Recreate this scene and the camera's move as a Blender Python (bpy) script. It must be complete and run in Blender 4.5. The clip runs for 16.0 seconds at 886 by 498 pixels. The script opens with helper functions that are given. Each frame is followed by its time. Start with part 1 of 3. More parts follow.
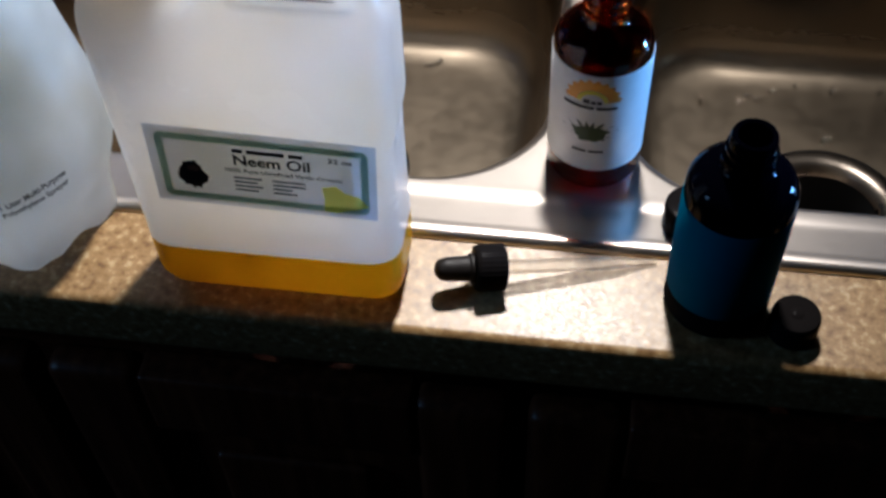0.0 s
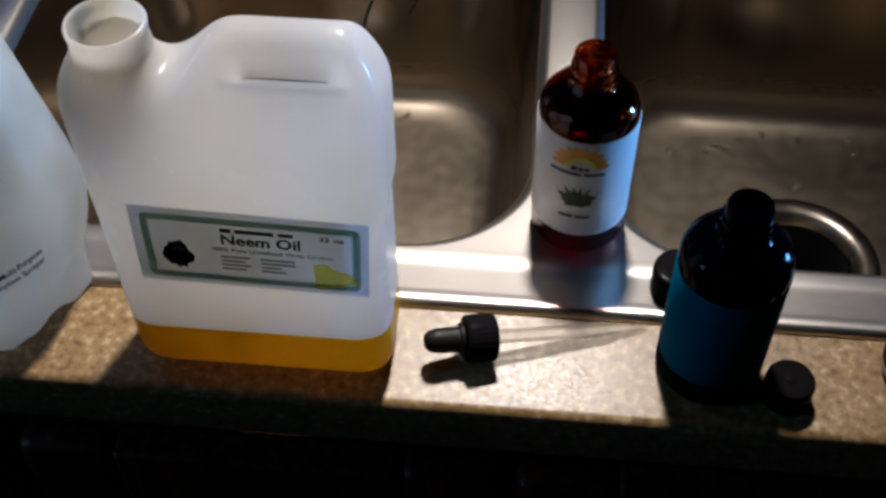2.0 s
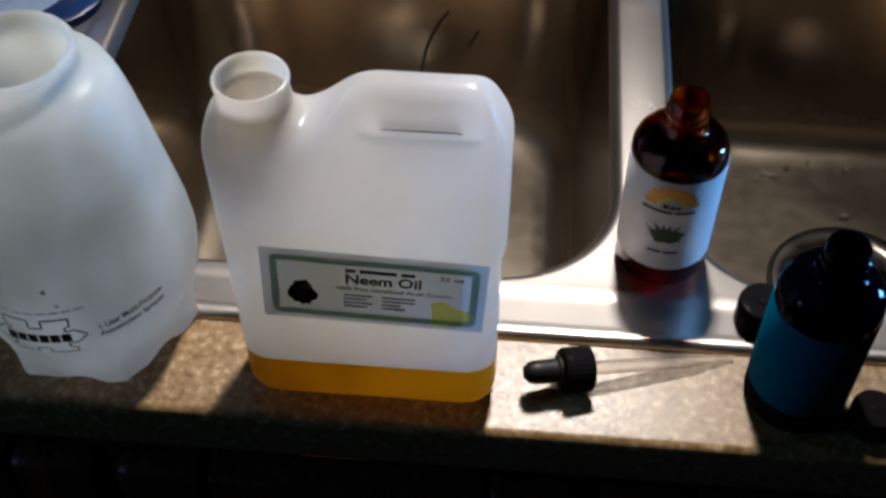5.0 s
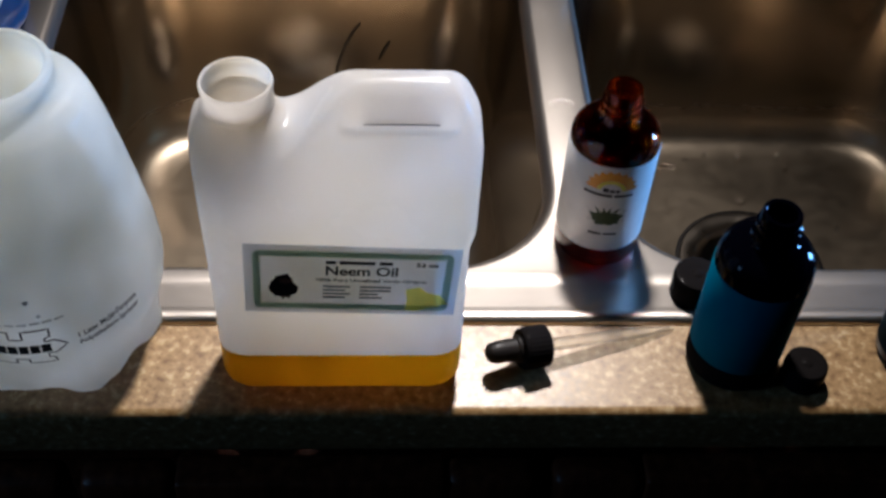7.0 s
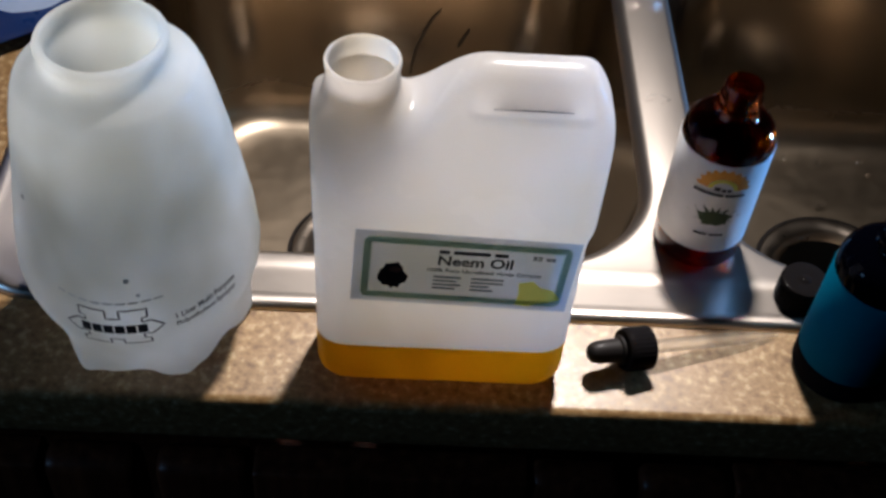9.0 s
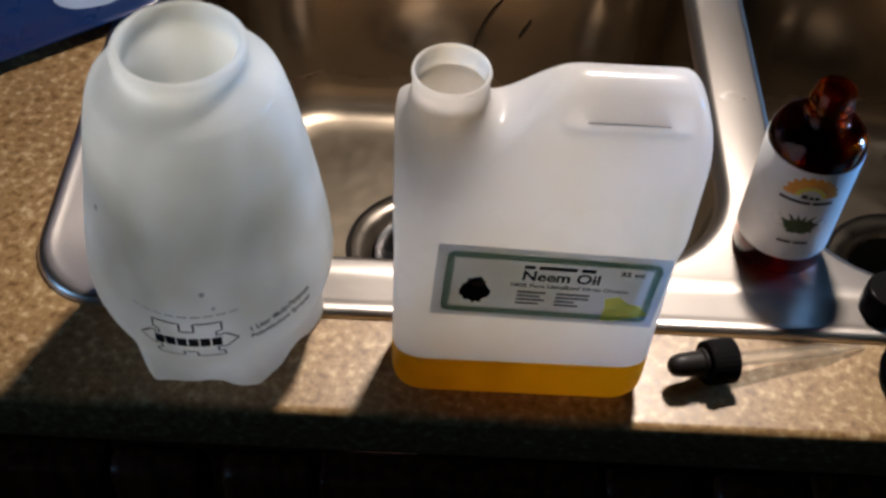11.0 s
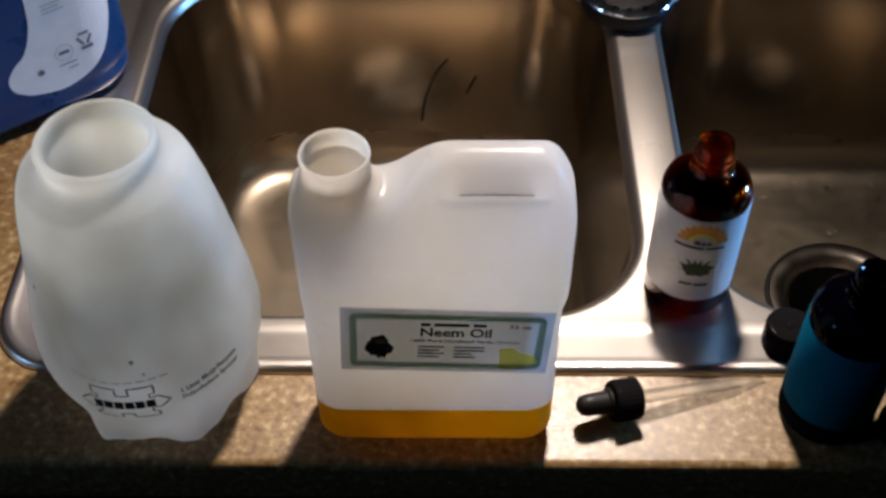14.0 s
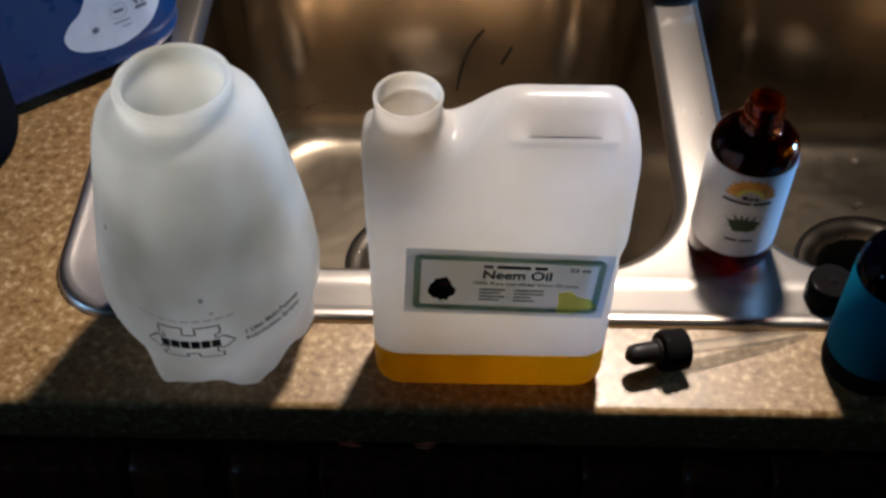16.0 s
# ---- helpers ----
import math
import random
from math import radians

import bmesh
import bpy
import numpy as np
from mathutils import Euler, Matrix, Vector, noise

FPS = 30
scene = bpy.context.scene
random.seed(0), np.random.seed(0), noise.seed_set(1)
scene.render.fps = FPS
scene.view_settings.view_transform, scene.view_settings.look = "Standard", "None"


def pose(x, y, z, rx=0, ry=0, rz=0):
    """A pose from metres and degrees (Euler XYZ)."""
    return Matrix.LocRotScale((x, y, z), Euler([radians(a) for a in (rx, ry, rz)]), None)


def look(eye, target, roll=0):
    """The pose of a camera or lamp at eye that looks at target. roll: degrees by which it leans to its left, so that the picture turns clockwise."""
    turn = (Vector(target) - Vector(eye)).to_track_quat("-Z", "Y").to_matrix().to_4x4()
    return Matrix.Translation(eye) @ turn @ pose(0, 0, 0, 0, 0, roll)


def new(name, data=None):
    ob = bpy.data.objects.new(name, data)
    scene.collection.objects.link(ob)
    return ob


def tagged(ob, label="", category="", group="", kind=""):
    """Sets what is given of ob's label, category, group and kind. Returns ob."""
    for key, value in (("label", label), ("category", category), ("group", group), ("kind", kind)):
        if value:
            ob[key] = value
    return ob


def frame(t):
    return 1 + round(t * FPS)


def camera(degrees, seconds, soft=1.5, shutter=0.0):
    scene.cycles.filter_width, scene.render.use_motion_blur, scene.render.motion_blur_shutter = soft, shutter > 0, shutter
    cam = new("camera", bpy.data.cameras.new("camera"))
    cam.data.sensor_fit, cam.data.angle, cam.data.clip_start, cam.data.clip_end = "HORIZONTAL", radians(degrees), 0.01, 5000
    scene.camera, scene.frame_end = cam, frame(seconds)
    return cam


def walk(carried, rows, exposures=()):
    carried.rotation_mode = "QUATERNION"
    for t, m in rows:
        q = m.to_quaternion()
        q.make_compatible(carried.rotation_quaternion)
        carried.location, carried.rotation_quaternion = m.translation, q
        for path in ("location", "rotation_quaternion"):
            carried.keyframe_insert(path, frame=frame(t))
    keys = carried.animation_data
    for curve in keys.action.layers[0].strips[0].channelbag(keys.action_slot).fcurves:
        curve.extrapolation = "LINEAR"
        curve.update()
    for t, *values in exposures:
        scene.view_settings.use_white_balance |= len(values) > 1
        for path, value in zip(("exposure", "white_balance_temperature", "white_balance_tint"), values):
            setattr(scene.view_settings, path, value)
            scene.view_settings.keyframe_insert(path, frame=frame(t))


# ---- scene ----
cam = camera(41.5, 16.0, soft=3.0)
PATH = [
    (0, (0.0769, -0.3094, 1.3602), (0.0214, -0.0013, 0.9703), -2.83),
    (0.5, (0.0768, -0.2949, 1.3561), (0.0218, 0.0091, 0.9630), -3.80),
    (1, (0.0676, -0.2937, 1.3546), (0.0156, 0.0148, 0.9646), -2.03),
    (1.5, (0.0658, -0.2971, 1.3654), (0.0240, 0.0244, 0.9848), -1.79),
    (2, (0.0555, -0.2916, 1.3651), (0.0214, 0.0293, 0.9832), -0.82),
    (2.5, (0.0381, -0.2817, 1.3521), (0.0086, 0.0267, 0.9596), -0.78),
    (3, (0.0577, -0.2846, 1.3527), (0.0241, 0.0198, 0.9574), -1.49),
    (3.5, (0.0866, -0.2994, 1.3562), (0.0421, 0.0146, 0.9696), -3.44),
    (4, (0.0903, -0.3020, 1.3626), (0.0378, 0.0103, 0.9757), -2.96),
    (4.5, (0.0484, -0.3019, 1.3788), (0.0020, 0.0173, 0.9968), -2.01),
    (7, (-0.0414, -0.3374, 1.4049), (-0.0147, -0.0038, 1.0335), 3.64),
    (7.5, (-0.0491, -0.3432, 1.4004), (-0.0321, -0.0042, 1.0333), 2.58),
    (8, (-0.0559, -0.3361, 1.3914), (-0.0413, -0.0017, 1.0201), 3.29),
    (8.5, (-0.0740, -0.3256, 1.3851), (-0.0589, 0.0042, 1.0096), 4.83),
    (9, (-0.0830, -0.3248, 1.3869), (-0.0640, 0.0074, 1.0137), 5.04),
    (9.5, (-0.0960, -0.3203, 1.3885), (-0.0830, 0.0114, 1.0146), 4.37),
    (10, (-0.1062, -0.3107, 1.3833), (-0.0968, 0.0173, 1.0061), 4.25),
    (12.5, (-0.0964, -0.2997, 1.4032), (-0.0982, 0.0228, 1.0211), 1.70),
    (13, (-0.0765, -0.3047, 1.4182), (-0.0802, 0.0245, 1.0418), 0.63),
    (13.5, (-0.0704, -0.3067, 1.4161), (-0.0798, 0.0178, 1.0358), 0.75),
    (14, (-0.0482, -0.3207, 1.4298), (-0.0552, 0.0125, 1.0571), -0.75),
    (14.5, (-0.0540, -0.3340, 1.4307), (-0.0603, 0.0010, 1.0595), 0.11),
    (15, (-0.0693, -0.3441, 1.4205), (-0.0752, -0.0125, 1.0463), 1.19),
    (15.5, (-0.0825, -0.3484, 1.4177), (-0.0936, -0.0202, 1.0407), 0.73),
    (16, (-0.0789, -0.3498, 1.4255), (-0.0842, -0.0176, 1.0518), 0.26),
]
walk(cam, [(t, look(eye, target, roll)) for t, eye, target, roll in PATH],
     [(0, 0.12, 6000, 10), (0.5, -0.1, 6000, 10), (1, -0.1, 6000, 10), (2, -0.24, 6000, 10), (4.5, -0.26, 6000, 10), (7.5, 0.06, 6100, 12), (9, 0.05, 6250, 13), (10, 0.03, 6400, 13), (13, -0.22, 6650, 14), (14, -0.12, 6650, 14), (16, -0.08, 6650, 13)])

# ---- world and light ----
world = bpy.data.worlds.new("world")
scene.world = world
world.use_nodes = True
wn = world.node_tree.nodes
wn["Background"].inputs[0].default_value = (0.35, 0.5, 0.9, 1)
wn["Background"].inputs[1].default_value = 0.05


def lamp(name, kind, place, power, colour, size, target=None, size_y=None):
    d = bpy.data.lights.new(name, kind)
    d.energy, d.color = power, colour
    if kind == "POINT":
        d.shadow_soft_size = size
    else:
        d.shape = "RECTANGLE"
        d.size, d.size_y = size, size_y or size
    ob = new(name, d)
    ob.matrix_world = look(place, target) if target else Matrix.Translation(place)
    return ob


# the lamp over the back of the sink, and daylight in the window's opening
lamp("sink_lamp", "AREA", (0.062, 0.46, 1.70), 2.3, (1.0, 0.915, 0.83), 0.07, (-0.055, 0.09, 0.91)).data.spread = radians(70)
lamp("window_daylight", "AREA", (1.03, 0.37, 1.07), 1.7, (0.17, 0.47, 1.0), 0.14, (0.1, 0.1, 0.95), 0.18).data.spread = radians(60)
lamp("side_window_daylight", "AREA", (-1.77, -0.50, 1.62), 0.55, (0.28, 0.58, 1.0), 0.24, (-0.2, 0.0, 0.95), 0.40).data.spread = radians(70)

# ---- materials ----


def material(name, colour, rough=0.5, metal=0.0, **extra):
    m = bpy.data.materials.new(name)
    m.use_nodes = True
    b = m.node_tree.nodes["Principled BSDF"]
    b.inputs["Base Color"].default_value = (*colour, 1)
    b.inputs["Roughness"].default_value = rough
    b.inputs["Metallic"].default_value = metal
    for k, v in extra.items():
        b.inputs[k.replace("_", " ").title().replace("Ior", "IOR")].default_value = v
    return m


def tree(m):
    return m.node_tree.nodes, m.node_tree.links, m.node_tree.nodes["Principled BSDF"]


def noise_node(m, scale, detail=4.0, stretch=None, coords="Object"):
    n, l, b = tree(m)
    tc = n.new("ShaderNodeTexCoord")
    t = n.new("ShaderNodeTexNoise")
    t.inputs["Scale"].default_value = scale
    t.inputs["Detail"].default_value = detail
    if stretch:
        mp = n.new("ShaderNodeMapping")
        mp.inputs["Scale"].default_value = stretch
        l.new(tc.outputs[coords], mp.inputs[0])
        l.new(mp.outputs[0], t.inputs[0])
    else:
        l.new(tc.outputs[coords], t.inputs[0])
    return t


def ramp(m, src, stops):
    n, l, b = tree(m)
    r = n.new("ShaderNodeValToRGB")
    while len(r.color_ramp.elements) < len(stops):
        r.color_ramp.elements.new(0.5)
    for e, (p, c) in zip(r.color_ramp.elements, stops):
        e.position = p
        e.color = (*c, 1) if len(c) == 3 else c
    l.new(src, r.inputs[0])
    return r


def mix(m, fac, a, c, mode="MIX"):
    n, l, b = tree(m)
    x = n.new("ShaderNodeMix")
    x.data_type, x.blend_type = "RGBA", mode
    for sock, v in ((x.inputs[0], fac), (x.inputs[6], a), (x.inputs[7], c)):
        if isinstance(v, (int, float)):
            sock.default_value = v
        elif isinstance(v, tuple):
            sock.default_value = (*v, 1)
        else:
            l.new(v, sock)
    return x.outputs[2]


def bump(m, src, strength, distance):
    n, l, b = tree(m)
    k = n.new("ShaderNodeBump")
    k.inputs["Strength"].default_value = strength
    k.inputs["Distance"].default_value = distance
    l.new(src, k.inputs["Height"])
    l.new(k.outputs[0], b.inputs["Normal"])


def rough_from(m, src, lo, hi):
    r = ramp(m, src, [(0.3, (lo,) * 3), (0.7, (hi,) * 3)])
    n, l, b = tree(m)
    l.new(r.outputs[0], b.inputs["Roughness"])


# speckled laminate
laminate = material("speckled_laminate", (0.4, 0.31, 0.2), 0.35)
n, l, b = tree(laminate)
big = noise_node(laminate, 230, 3)
fine = noise_node(laminate, 520, 2)
wide = noise_node(laminate, 9, 3)
c1 = ramp(laminate, big.outputs[0], [(0.30, (0.22, 0.13, 0.055)), (0.43, (0.34, 0.225, 0.105)), (0.56, (0.41, 0.285, 0.145)), (0.70, (0.66, 0.54, 0.35))])
c2 = ramp(laminate, fine.outputs[0], [(0.36, (0.05, 0.035, 0.02)), (0.43, (0.5, 0.5, 0.5)), (0.62, (0.5, 0.5, 0.5)), (0.7, (0.9, 0.86, 0.75))])
c3 = mix(laminate, 0.2, c1.outputs[0], c2.outputs[0], "OVERLAY")
w1 = ramp(laminate, wide.outputs[0], [(0.3, (0.63, 0.555, 0.455)), (0.7, (0.78, 0.69, 0.58))])
l.new(mix(laminate, 1.0, c3, w1.outputs[0], "MULTIPLY"), b.inputs["Base Color"])
rough_from(laminate, fine.outputs[0], 0.34, 0.46)
b.inputs["Specular IOR Level"].default_value = 0.55
bump(laminate, fine.outputs[0], 0.15, 0.0004)


def steel(name, colour, rough, stretch, uneven=0.04, polish=None):
    """Satin steel; polish gives smoother walls above a rougher floor, as two heights and a share."""
    m = material(name, colour, rough, 1.0)
    n, l, b = tree(m)
    brushed = noise_node(m, 60, 6, stretch)
    cloud = noise_node(m, 14, 5)
    r1 = ramp(m, brushed.outputs[0], [(0.3, (rough - uneven,) * 3), (0.7, (rough + uneven,) * 3)])
    r2 = ramp(m, cloud.outputs[0], [(0.35, (1 - 2 * uneven,) * 3), (0.65, (1 + 2 * uneven,) * 3)])
    out = mix(m, 1.0, r1.outputs[0], r2.outputs[0], "MULTIPLY")
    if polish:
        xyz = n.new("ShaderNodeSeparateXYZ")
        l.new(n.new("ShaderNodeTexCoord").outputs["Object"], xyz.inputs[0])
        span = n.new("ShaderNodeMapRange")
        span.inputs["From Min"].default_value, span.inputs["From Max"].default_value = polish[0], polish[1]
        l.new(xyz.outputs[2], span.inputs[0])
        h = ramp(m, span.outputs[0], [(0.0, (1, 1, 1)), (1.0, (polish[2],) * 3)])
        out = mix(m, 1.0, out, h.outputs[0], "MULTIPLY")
    l.new(out, b.inputs["Roughness"])
    k = ramp(m, cloud.outputs[0], [(0.3, tuple((1 - 2 * uneven) * c for c in colour)), (0.7, colour)])
    l.new(k.outputs[0], b.inputs["Base Color"])
    if polish:
        bump(m, brushed.outputs[0], 0.0004, 0.0003)
    return m


deck_steel = steel("brushed_steel_deck", (0.66, 0.595, 0.535), 0.335, (4, 9, 9), 0.010)
# bowl steel darkened and browned against the rim's, for the shade inside
basin_steel = steel("shaded_steel_basin", (0.38, 0.31, 0.23), 0.37, (1.5, 1.5, 8), 0.03, (0.735, 0.775, 0.5))
drain_steel = steel("drain_steel", (0.34, 0.29, 0.24), 0.30, (1, 1, 1))
chrome = material("chrome", (0.75, 0.75, 0.76), 0.12, 1.0)
rough_from(chrome, noise_node(chrome, 90).outputs[0], 0.08, 0.2)
rubber = material("black_rubber", (0.009, 0.007, 0.0065), 0.5)
rubber.node_tree.nodes["Principled BSDF"].inputs["Specular IOR Level"].default_value = 0.25
rough_from(rubber, noise_node(rubber, 200).outputs[0], 0.42, 0.6)
# near-black painted for the shade inside drain pipe, strainer holes and cup
hole_shade = material("hole_shade_black", (0.01, 0.01, 0.01), 0.7)


def plastic(name, colour, through_colour, share, rough, mottling=0.9):
    """Thin milky polyethylene: part of the light passes through, the rest is scattered back."""
    m = material(name, colour, rough)
    n, l, b = tree(m)
    b.inputs["IOR"].default_value = 1.45
    cloud = noise_node(m, 26, 3)
    k = ramp(m, cloud.outputs[0], [(0.3, tuple(mottling * c for c in colour)), (0.7, colour)])
    l.new(k.outputs[0], b.inputs["Base Color"])
    rough_from(m, cloud.outputs[0], rough - 0.06, rough + 0.08)
    fine = noise_node(m, 500, 2)
    bump(m, fine.outputs[0], 0.08, 0.0004)
    t = n.new("ShaderNodeBsdfTranslucent")
    uneven = noise_node(m, 17, 2, (1.0, 1.0, 0.8))
    thick = ramp(m, uneven.outputs[0], [(0.32, tuple((2 * mottling - 1) * c * w for c, w in zip(through_colour, (1.02, 0.99, 0.86)))), (0.62, through_colour)])
    l.new(thick.outputs[0], t.inputs[0])
    x = n.new("ShaderNodeMixShader")
    x.inputs[0].default_value = share
    l.new(b.outputs[0], x.inputs[1])
    l.new(t.outputs[0], x.inputs[2])
    l.new(x.outputs[0], n["Material Output"].inputs[0])
    return m


jug_plastic = plastic("milky_polyethylene", (0.70, 0.69, 0.685), (0.945, 0.918, 0.895), 0.66, 0.24, 0.96)
tank_plastic = plastic("waxy_polyethylene", (0.88, 0.92, 0.91), (0.97, 0.99, 0.985), 0.77, 0.33, 0.79)
oil_look = plastic("golden_oil", (0.50, 0.29, 0.013), (1.0, 0.62, 0.05), 0.66, 0.2, 0.80)
# orange for the light spot added in the amber bottle
glow_spot_look = plastic("amber_glow_spot", (0.95, 0.34, 0.02), (1.0, 0.4, 0.02), 0.3, 0.2)
blue_plastic = material("blue_plastic", (0.002, 0.045, 0.15), 0.3)
rough_from(blue_plastic, noise_node(blue_plastic, 60).outputs[0], 0.24, 0.4)


def glass(name, colour):
    m = material(name, colour, 0.03)
    n, l, b = tree(m)
    b.inputs["Transmission Weight"].default_value = 1.0
    b.inputs["IOR"].default_value = 1.48
    smear = noise_node(m, 45, 3)
    rough_from(m, smear.outputs[0], 0.015, 0.07)
    return m


amber_glass = glass("amber_glass", (0.20, 0.025, 0.002))
dark_glass = glass("dark_cobalt_glass", (0.0004, 0.0005, 0.0016))
n, l, b = tree(amber_glass)
tint = n.new("ShaderNodeBsdfTransparent")
tint.inputs[0].default_value = (0.80, 0.22, 0.012, 1)
part_clear = n.new("ShaderNodeMixShader")
part_clear.inputs[0].default_value = 0.25
l.new(b.outputs[0], part_clear.inputs[1])
l.new(tint.outputs[0], part_clear.inputs[2])
l.new(part_clear.outputs[0], n["Material Output"].inputs[0])
dark_glass.node_tree.nodes["Principled BSDF"].inputs["IOR"].default_value = 1.3
dark_glass.node_tree.nodes["Principled BSDF"].inputs["Specular IOR Level"].default_value = 0.12
dark_glass.node_tree.nodes["Principled BSDF"].inputs["Transmission Weight"].default_value = 0.0
clear_glass = glass("clear_glass", (0.93, 0.95, 0.94))
n, l, b = tree(clear_glass)
clear = n.new("ShaderNodeBsdfTransparent")
thin = n.new("ShaderNodeMixShader")
thin.inputs[0].default_value = 0.55
l.new(b.outputs[0], thin.inputs[1])
l.new(clear.outputs[0], thin.inputs[2])
l.new(thin.outputs[0], n["Material Output"].inputs[0])
phenolic = material("black_phenolic", (0.008, 0.007, 0.007), 0.2)
rough_from(phenolic, noise_node(phenolic, 150).outputs[0], 0.12, 0.24)


def paper(name, colour, rough=0.5):
    m = material(name, colour, rough)
    n, l, b = tree(m)
    f = noise_node(m, 120, 4)
    k = ramp(m, f.outputs[0], [(0.3, tuple(0.92 * c for c in colour)), (0.7, colour)])
    l.new(k.outputs[0], b.inputs["Base Color"])
    bump(m, f.outputs[0], 0.05, 0.0003)
    return m


white_paper = paper("white_label_paper", (0.78, 0.77, 0.76), 0.4)
lilac_paper = plastic("pale_lilac_label_paper", (0.50, 0.535, 0.61), (0.68, 0.73, 0.82), 0.6, 0.4)
green_ink = plastic("green_ink", (0.19, 0.34, 0.26), (0.42, 0.60, 0.50), 0.6, 0.4)
dark_ink = paper("dark_ink", (0.03, 0.028, 0.035))
grey_ink_and_shade = paper("grey_ink_and_shade", (0.15, 0.15, 0.18))
faint_ink = paper("faint_ink", (0.5, 0.52, 0.52))
brown_ink = paper("brown_ink", (0.035, 0.018, 0.014))
red_ink = paper("reddish_ink", (0.28, 0.09, 0.05))
yellow_ink = plastic("yellow_ink", (0.92, 0.84, 0.10), (1.0, 0.96, 0.25), 0.85, 0.4)
orange_ink = paper("orange_ink", (0.72, 0.30, 0.03))
leaf_ink = paper("dark_green_ink", (0.03, 0.06, 0.02))
teal_paper = paper("teal_label_paper", (0.001, 0.105, 0.18), 0.6)
slate_paper = paper("slate_label_paper", (0.006, 0.022, 0.03), 0.55)
matte_black = paper("matte_black_paint", (0.006, 0.006, 0.007), 0.7)
for m, gloss in ((teal_paper, 0.05), (slate_paper, 0.05), (matte_black, 0.05), (phenolic, 0.08)):
    m.node_tree.nodes["Principled BSDF"].inputs["Specular IOR Level"].default_value = gloss
    m.node_tree.nodes["Principled BSDF"].inputs["IOR"].default_value = 1.5 if gloss > 0.1 else 1.12
wet_mark = material("water", (0.9, 0.92, 0.93), 0.03, 0.0)
wet_mark.node_tree.nodes["Principled BSDF"].inputs["Transmission Weight"].default_value = 1.0
wet_mark.node_tree.nodes["Principled BSDF"].inputs["IOR"].default_value = 1.33
n, l, b = tree(wet_mark)
b.inputs["Roughness"].default_value = 0.1
b.inputs["Coat Weight"].default_value = 1.0
b.inputs["Coat IOR"].default_value = 2.2
b.inputs["Coat Roughness"].default_value = 0.12
thin_film = n.new("ShaderNodeMixShader")
thin_film.inputs[0].default_value = 0.25
l.new(b.outputs[0], thin_film.inputs[1])
l.new(n.new("ShaderNodeBsdfTransparent").outputs[0], thin_film.inputs[2])
l.new(thin_film.outputs[0], n["Material Output"].inputs[0])
dark_streak = material("dark_streak", (0.07, 0.055, 0.04), 0.35, 0.6)

wood = material("dark_stained_wood", (0.06, 0.022, 0.01), 0.42)
n, l, b = tree(wood)
g = noise_node(wood, 9, 8, (14, 14, 0.8))
k = ramp(wood, g.outputs[0], [(0.3, (0.035, 0.010, 0.004)), (0.55, (0.085, 0.024, 0.010)), (0.75, (0.15, 0.047, 0.018))])
l.new(k.outputs[0], b.inputs["Base Color"])
b.inputs["Specular IOR Level"].default_value = 0.25
bump(wood, g.outputs[0], 0.1, 0.0006)
# unseen room surfaces, kept this dark to cut bounced light
wall_paint = paper("dark_wall_paint", (0.09, 0.075, 0.06), 0.7)
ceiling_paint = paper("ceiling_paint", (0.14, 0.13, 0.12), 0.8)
floor_tile = paper("floor_vinyl", (0.03, 0.022, 0.016), 0.5)

# ---- mesh helpers ----


def part(name, bm, mat, parent=None, label="", smooth=True):
    bmesh.ops.recalc_face_normals(bm, faces=bm.faces)
    me = bpy.data.meshes.new(name)
    bm.to_mesh(me)
    bm.free()
    if smooth:
        me.shade_smooth()
        me.set_sharp_from_angle(angle=radians(40))
    me.materials.append(mat)
    ob = new(name, me)
    if parent:
        ob.parent = parent
    if label:
        tagged(ob, label)
    return ob


def thing(name, label, category, place=(0, 0, 0), turn=0.0, group=""):
    ob = new(name)
    ob.empty_display_size = 0.02
    ob.matrix_world = pose(*place, 0, 0, turn)
    return tagged(ob, label, category, group)


def lathe(profile, seg=64, closed=False):
    """Rings of (radius, height); a radius of 0 closes the end."""
    bm = bmesh.new()
    rings = []
    for r, z in profile:
        if r <= 1e-6:
            rings.append([bm.verts.new((0, 0, z))])
        else:
            rings.append([bm.verts.new((r * math.cos(2 * math.pi * i / seg), r * math.sin(2 * math.pi * i / seg), z)) for i in range(seg)])
    pairs = list(zip(rings, rings[1:]))
    if closed:
        pairs.append((rings[-1], rings[0]))
    for a, c in pairs:
        for i in range(seg):
            j = (i + 1) % seg
            if len(a) == 1 and len(c) == 1:
                continue
            if len(a) == 1:
                bm.faces.new((a[0], c[i], c[j]))
            elif len(c) == 1:
                bm.faces.new((a[i], a[j], c[0]))
            else:
                bm.faces.new((a[i], a[j], c[j], c[i]))
    return bm


def rounded(x0, x1, y0, y1, r, seg=10):
    """A rounded rectangle, anticlockwise."""
    pts = []
    for cx, cy, a in ((x1 - r, y1 - r, 0), (x0 + r, y1 - r, 90), (x0 + r, y0 + r, 180), (x1 - r, y0 + r, 270)):
        for i in range(seg + 1):
            q = radians(a + 90 * i / seg)
            pts.append((cx + r * math.cos(q), cy + r * math.sin(q)))
    return pts


def ring(bm, pts, z):
    return [bm.verts.new((x, y, z)) for x, y in pts]


def bridge(bm, a, c):
    for i in range(len(a)):
        j = (i + 1) % len(a)
        bm.faces.new((a[i], a[j], c[j], c[i]))


def edges_of(bm, loop):
    out = []
    for i in range(len(loop)):
        v, w = loop[i], loop[(i + 1) % len(loop)]
        e = bm.edges.get((v, w)) or bm.edges.new((v, w))
        out.append(e)
    return out


